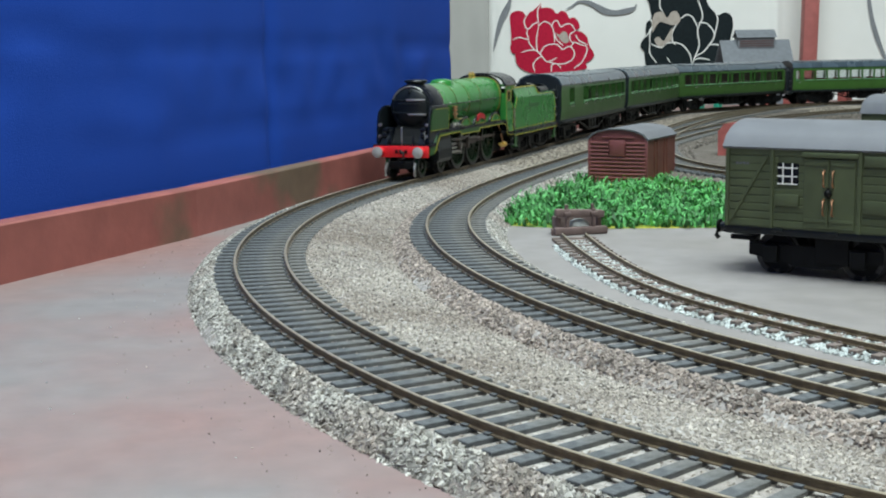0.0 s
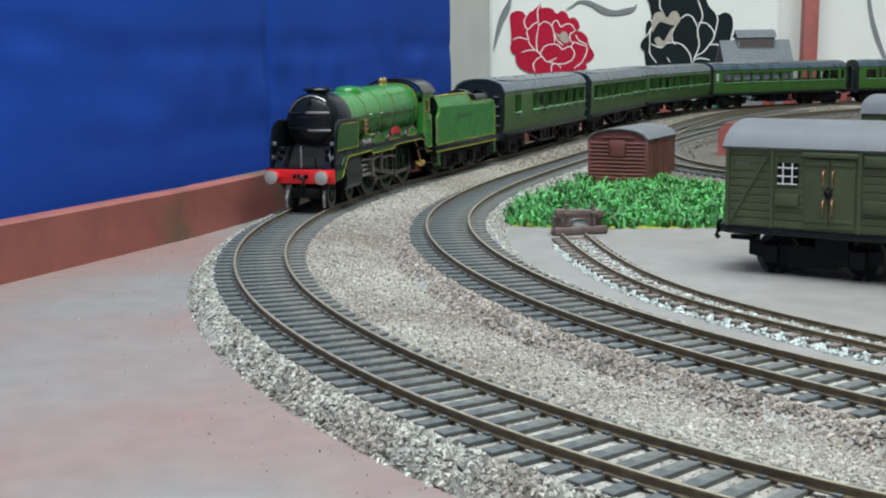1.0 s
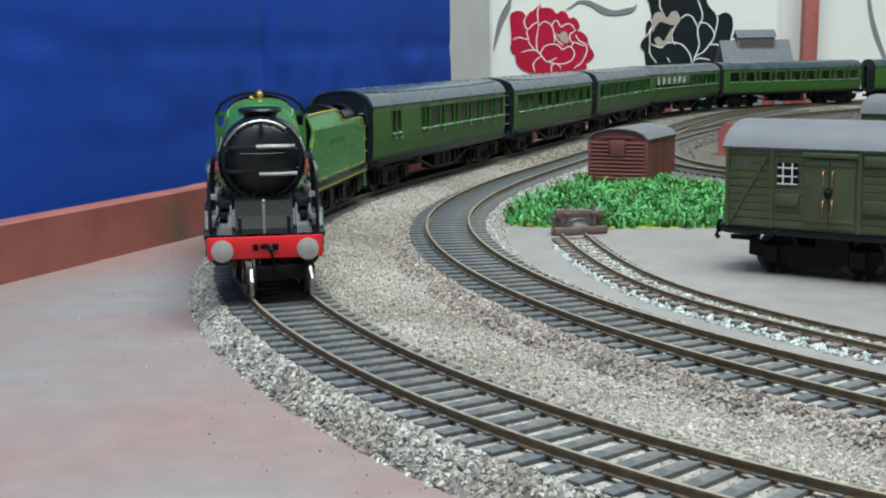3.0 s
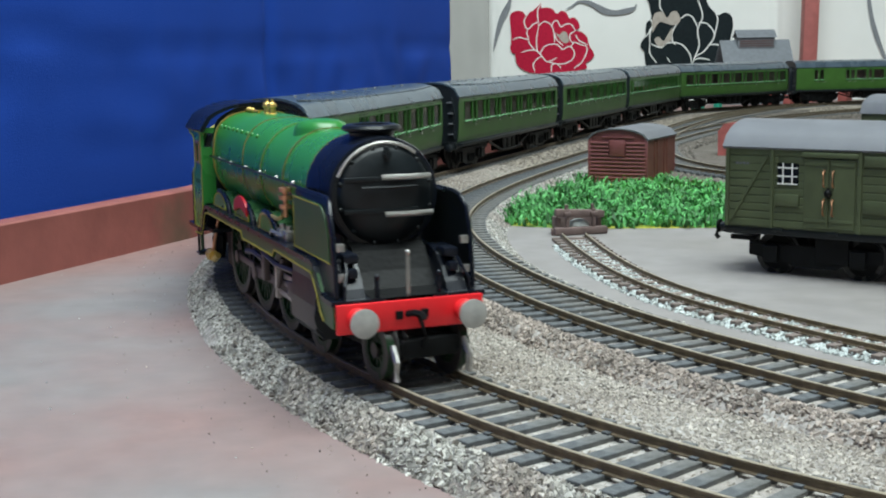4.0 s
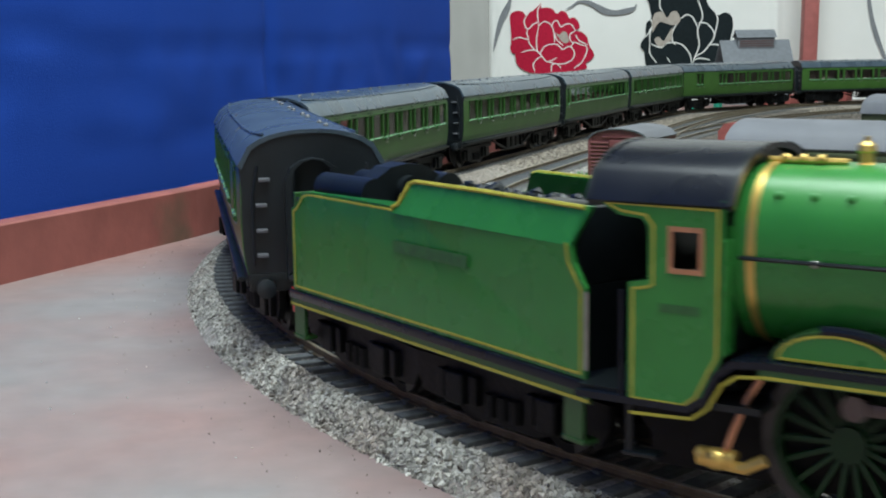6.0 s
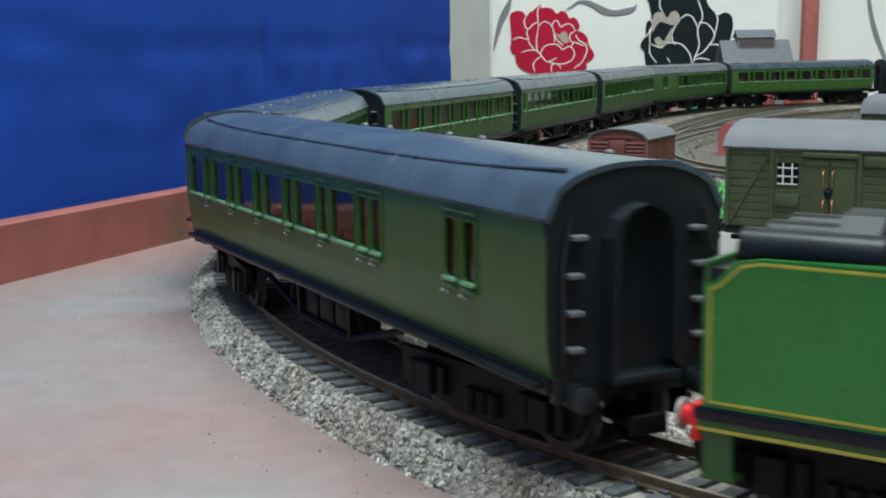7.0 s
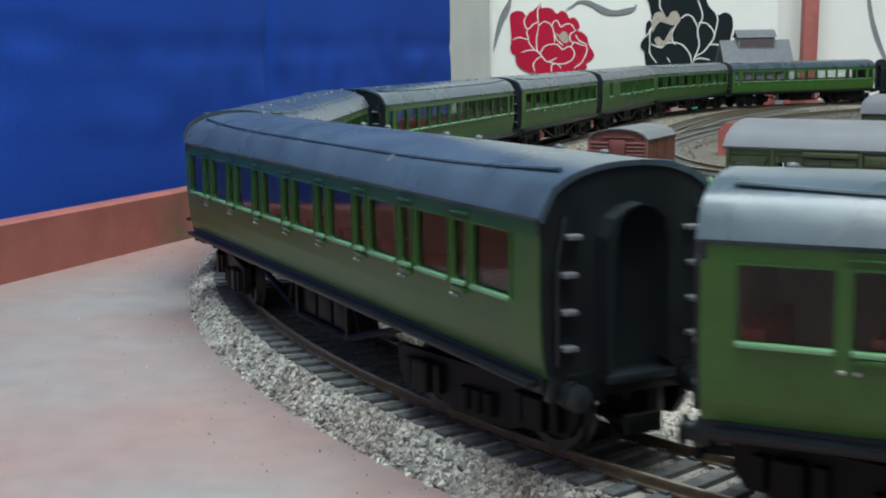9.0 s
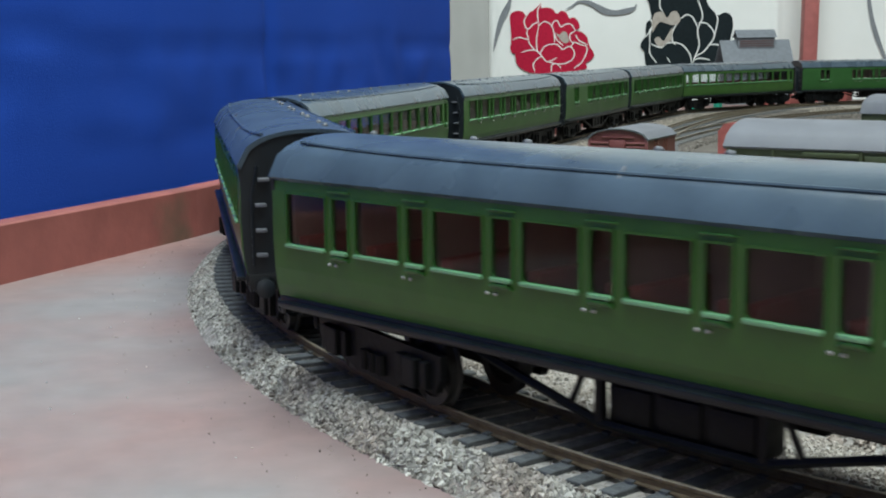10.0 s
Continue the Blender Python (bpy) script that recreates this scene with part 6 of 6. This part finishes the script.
def hedge_spot(rng):
    while True:
        x, y = rng.uniform(25, 190), rng.uniform(519, 690)
        if inside(x, y, TURF):
            d = y - 521 - max(0, (48 - x)) * 0.5
            h = min(1.0, 0.55 + d / 60) * (1.0 + 0.5 * noise.noise(Vector((x / 14, y / 14, 1.5))))
            if 112 < x < 135:
                h *= 1.35
            if y > 570:
                h *= max(0.3, 1 - (y - 570) / 90)
            if rng.uniform() < (1.0 if y < 620 else 0.45):
                return x, y, h


def low_spot(rng):
    while True:
        x, y = rng.uniform(25, 190), rng.uniform(620, 815)
        if inside(x, y, TURF) and noise.noise(Vector((x / 16, y / 25, 6.0))) > 0.05:
            return x, y, 0.35


bm = bmesh.new()
vs = [bm.verts.new((x, y, 0.5)) for x, y in TURF]
bm.faces.new(vs)
bmesh.ops.triangulate(bm, faces=bm.faces)
tagged(part("flock", bm, "grass_base", smooth=False), "yellow and green flock ground cover", "grass", kind="stuff")
turf("grass", 6000, hedge_spot, 5.6, 21, "bright green tangled model turf, knee high to the hut")
turf("grass", 1300, low_spot, 7.0, 22, "short green turf round the hut")


# ---- background models ----
def roofed_building():
    b = empty("model_building", "grey slate roofed model building with a raised ridge vent", "building")
    bm = bmesh.new()
    box(bm, -40, 40, -22, 22, 0, 62)
    part("wall", bm, "slate", b, smooth=False)
    bm = bmesh.new()
    loft(bm, [[(-46, y, z) for y, z in ((-27, 60), (0, 97.0), (27, 60), (27, 57), (0, 93), (-27, 57))], [(46, y, z) for y, z in ((-27, 60), (0, 97.0), (27, 60), (27, 57), (0, 93), (-27, 57))]])
    part("roof", bm, "slate", b, "grey slate roof", smooth=False)
    bm = bmesh.new()
    box(bm, -24, 24, -9, 9, 86, 101)
    part("ridge_vent", bm, "slate", b, smooth=False)
    bm = bmesh.new()
    loft(bm, [[(x, y, z) for y, z in ((-12, 100), (0, 110), (12, 100), (0, 107))] for x in (-26, 26)])
    part("vent_roof", bm, "slate", b, smooth=False)
    for z in (89.0, 92.0, 95.0):
        part("louvre", box(bmesh.new(), -22, 22, -10.2, -8.6, z, z + 0.8), "shed_side", b, smooth=False)
    return b


BUILDING = roofed_building()
BUILDING.matrix_basis = at(408.5, 1680.0, -15.0, 0, 0, 4)
bm = box(bmesh.new(), -9.6, 9.6, -9, 9, 0, 420, 1.5)
box(bm, -12, 12, -12, 12, 0, 12, 1)
post = tagged(part("red_post", bm, "post"), "red painted wooden post behind the layout", "post")
post.matrix_basis = at(483.5, 1700.0, 0.0, 0, 1.0, 0)

# red brick block beside the tight curve
bm = bmesh.new()
loft(bm, [[(-14, y, z) for y, z in ((-9, 0), (9, 0), (9, 17), (5, 22), (-9, 24))], [(14, y, z) for y, z in ((-9, 0), (9, 0), (9, 17), (5, 22), (-9, 24))]])
blk = tagged(part("brick_abutment", bm, "brick", smooth=False), "red brick abutment block with a pale top", "abutment")
blk.matrix_basis = at(203.0, 880.0, 0.0, 0, 0, 62)


# another van body parked behind, its grey roof seen over the first
def parked_van():
    v = empty("parked_van", "dark van with a rounded grey roof", "railway van")
    n = 110.0
    part("body", box(bmesh.new(), -n, 0, -16.5, 16.5, 8, 34, 0.4), "van", v)
    prof = arc(17.4, 33.5, 11)
    bm = bmesh.new()
    loft(bm, [[(x, y, z) for y, z in prof] for x in (-n - 0.6, 0.6)])
    part("roof", bm, "roof_van", v, "rounded grey roof")
    part("underframe", box(bmesh.new(), -n + 2, -2, -9, 9, 2, 8.2), "chassis", v, smooth=False)
    for x in (-20, -n + 20):
        for y in (8.2, -8.2):
            disc_wheel("wheel", 6.8, v, x, y)
    return v


pv = parked_van()
pv.matrix_basis = at(262.0, 770.0, 0.2, 0, 0, 128)

# lineside bits behind the far track
for x, y, sx, sy, sz, mtl in ((252, 1440, 14, 8, 10, "brick"), (300, 1500, 20, 8, 10, "teal"), (330, 1530, 8, 8, 14, "teal"), (398, 1560, 16, 10, 20, "brick"), (440, 1600, 42, 10, 12, "brick"), (500, 1590, 18, 12, 24, "brick")):
    bm = box(bmesh.new(), -sx / 2, sx / 2, -sy / 2, sy / 2, 0, sz, 0.8)
    box(bm, -sx / 2 + 1, sx / 2 - 1, -sy / 2 + 1, sy / 2 - 1, sz, sz + 2, 0.5)
    o = tagged(part("lineside_hut" if mtl == "brick" else "lineside_box", bm, mtl), "small red lineside hut" if mtl == "brick" else "small teal plastic lineside box", "lineside model")
    o.matrix_basis = at(x, y, 0, 0, 0, 50)


# ---- the train and its run ----
engine, engine_bogie = locomotive()
tend, tend_bogies = tender()
VEHICLES.append((engine, 0.0, 34.0, 108.0, [(engine_bogie, 20.0)]))
VEHICLES.append((tend, 146.0, 25.0, 73.0, [(tend_bogies[0], 25.0), (tend_bogies[1], 73.0)]))
KINDS = ["brake", "full", "full", "saloon", "full", "brake", "full", "saloon", "brake", "saloon"]
LABELS = {"brake": "green model brake coach with grey roof, doors at its front end", "full": "green model compartment coach with grey roof and red seats", "saloon": "green model saloon coach with large windows and grey roof"}
COACH_PITCH, FIRST_COACH = 219.8, 254.0
for i, kd in enumerate(KINDS):
    c, bg = coach(kd, LABELS[kd], "green_dark" if i == 8 else "coach")
    VEHICLES.append((c, FIRST_COACH + i * COACH_PITCH, 33.5, L - 25.5, [(bg[0], 33.5), (bg[1], L - 25.5)]))

RUN = [(-1.0, 660), (0, 527), (1, 393), (2, 286), (2.5, 242), (4, 92.1), (4.5, 39.2), (5, -12.0), (5.5, -64.8), (7, -231), (8, -341.7), (8.5, -396.3), (9, -449.6), (10, -559), (11, -669)]


def front_at(t):
    """Where the train's front stands on its line."""
    i = max(j for j in range(1, len(RUN) - 2) if RUN[j][0] <= max(t, 0))
    (t0, s0), (t1, s1), (t2, s2), (t3, s3) = RUN[i - 1:i + 3]
    m1, m2, h = (s2 - s0) / (t2 - t0), (s3 - s1) / (t3 - t1), t2 - t1
    u = (t - t1) / h
    return (2 * u ** 3 - 3 * u ** 2 + 1) * s1 + (u ** 3 - 2 * u ** 2 + u) * h * m1 + (3 * u ** 2 - 2 * u ** 3) * s2 + (u ** 3 - u ** 2) * h * m2


def place(s, p1, p2):
    """A vehicle's pose on the line: its front at s, its pivots p1 and p2 behind the front."""
    a, b = Vector(LINE_A.at(s + p1)[:2]), Vector(LINE_A.at(s + p2)[:2])
    d = (a - b).normalized()
    o = a + d * p1
    return o, math.atan2(d.y, d.x)


def motions():
    times = [i / 10 for i in range(101)]
    fine = [i / 15 for i in range(151)]
    start = front_at(0)
    for ob, back, p1, p2, bogies in VEHICLES:
        rows, turns = [], {b: [] for b, _ in bogies}
        for t in times:
            s = front_at(t) + back
            o, a = place(s, p1, p2)
            rows.append((t, at(o.x, o.y, RAIL, 0, 0, math.degrees(a))))
            for b, p in bogies:
                bx, by, la = LINE_A.at(s + p)
                la += math.pi
                side = (by - o.y) * math.cos(a) - (bx - o.x) * math.sin(a)
                turns[b].append((t, at(-p, side, 0, 0, 0, math.degrees((la - a + math.pi) % (2 * math.pi) - math.pi))))
        walk(ob, rows)
        for b, _ in bogies:
            walk(b, turns[b])
    for w, r, (x, y, z) in WHEELS:
        walk(w, [(t, at(x, y, z, 0, math.degrees((start - front_at(t)) / r), 0)) for t in fine])
    for ob, kind, (x, z, s) in RODS:
        rows = []
        for t in fine:
            th = (start - front_at(t)) / 12.2 + 0.6 + (math.pi / 2 if s > 0 else 0)
            px, pz = x - 6.0 * math.sin(th), z - 6.0 * math.cos(th)
            if kind == "couple":
                rows.append((t, at(px, 0, pz)))
            else:
                rows.append((t, at(px, 0, pz, 0, math.degrees(math.asin((pz - 13.0) / 36.8)), 0)))
        walk(ob, rows)


motions()
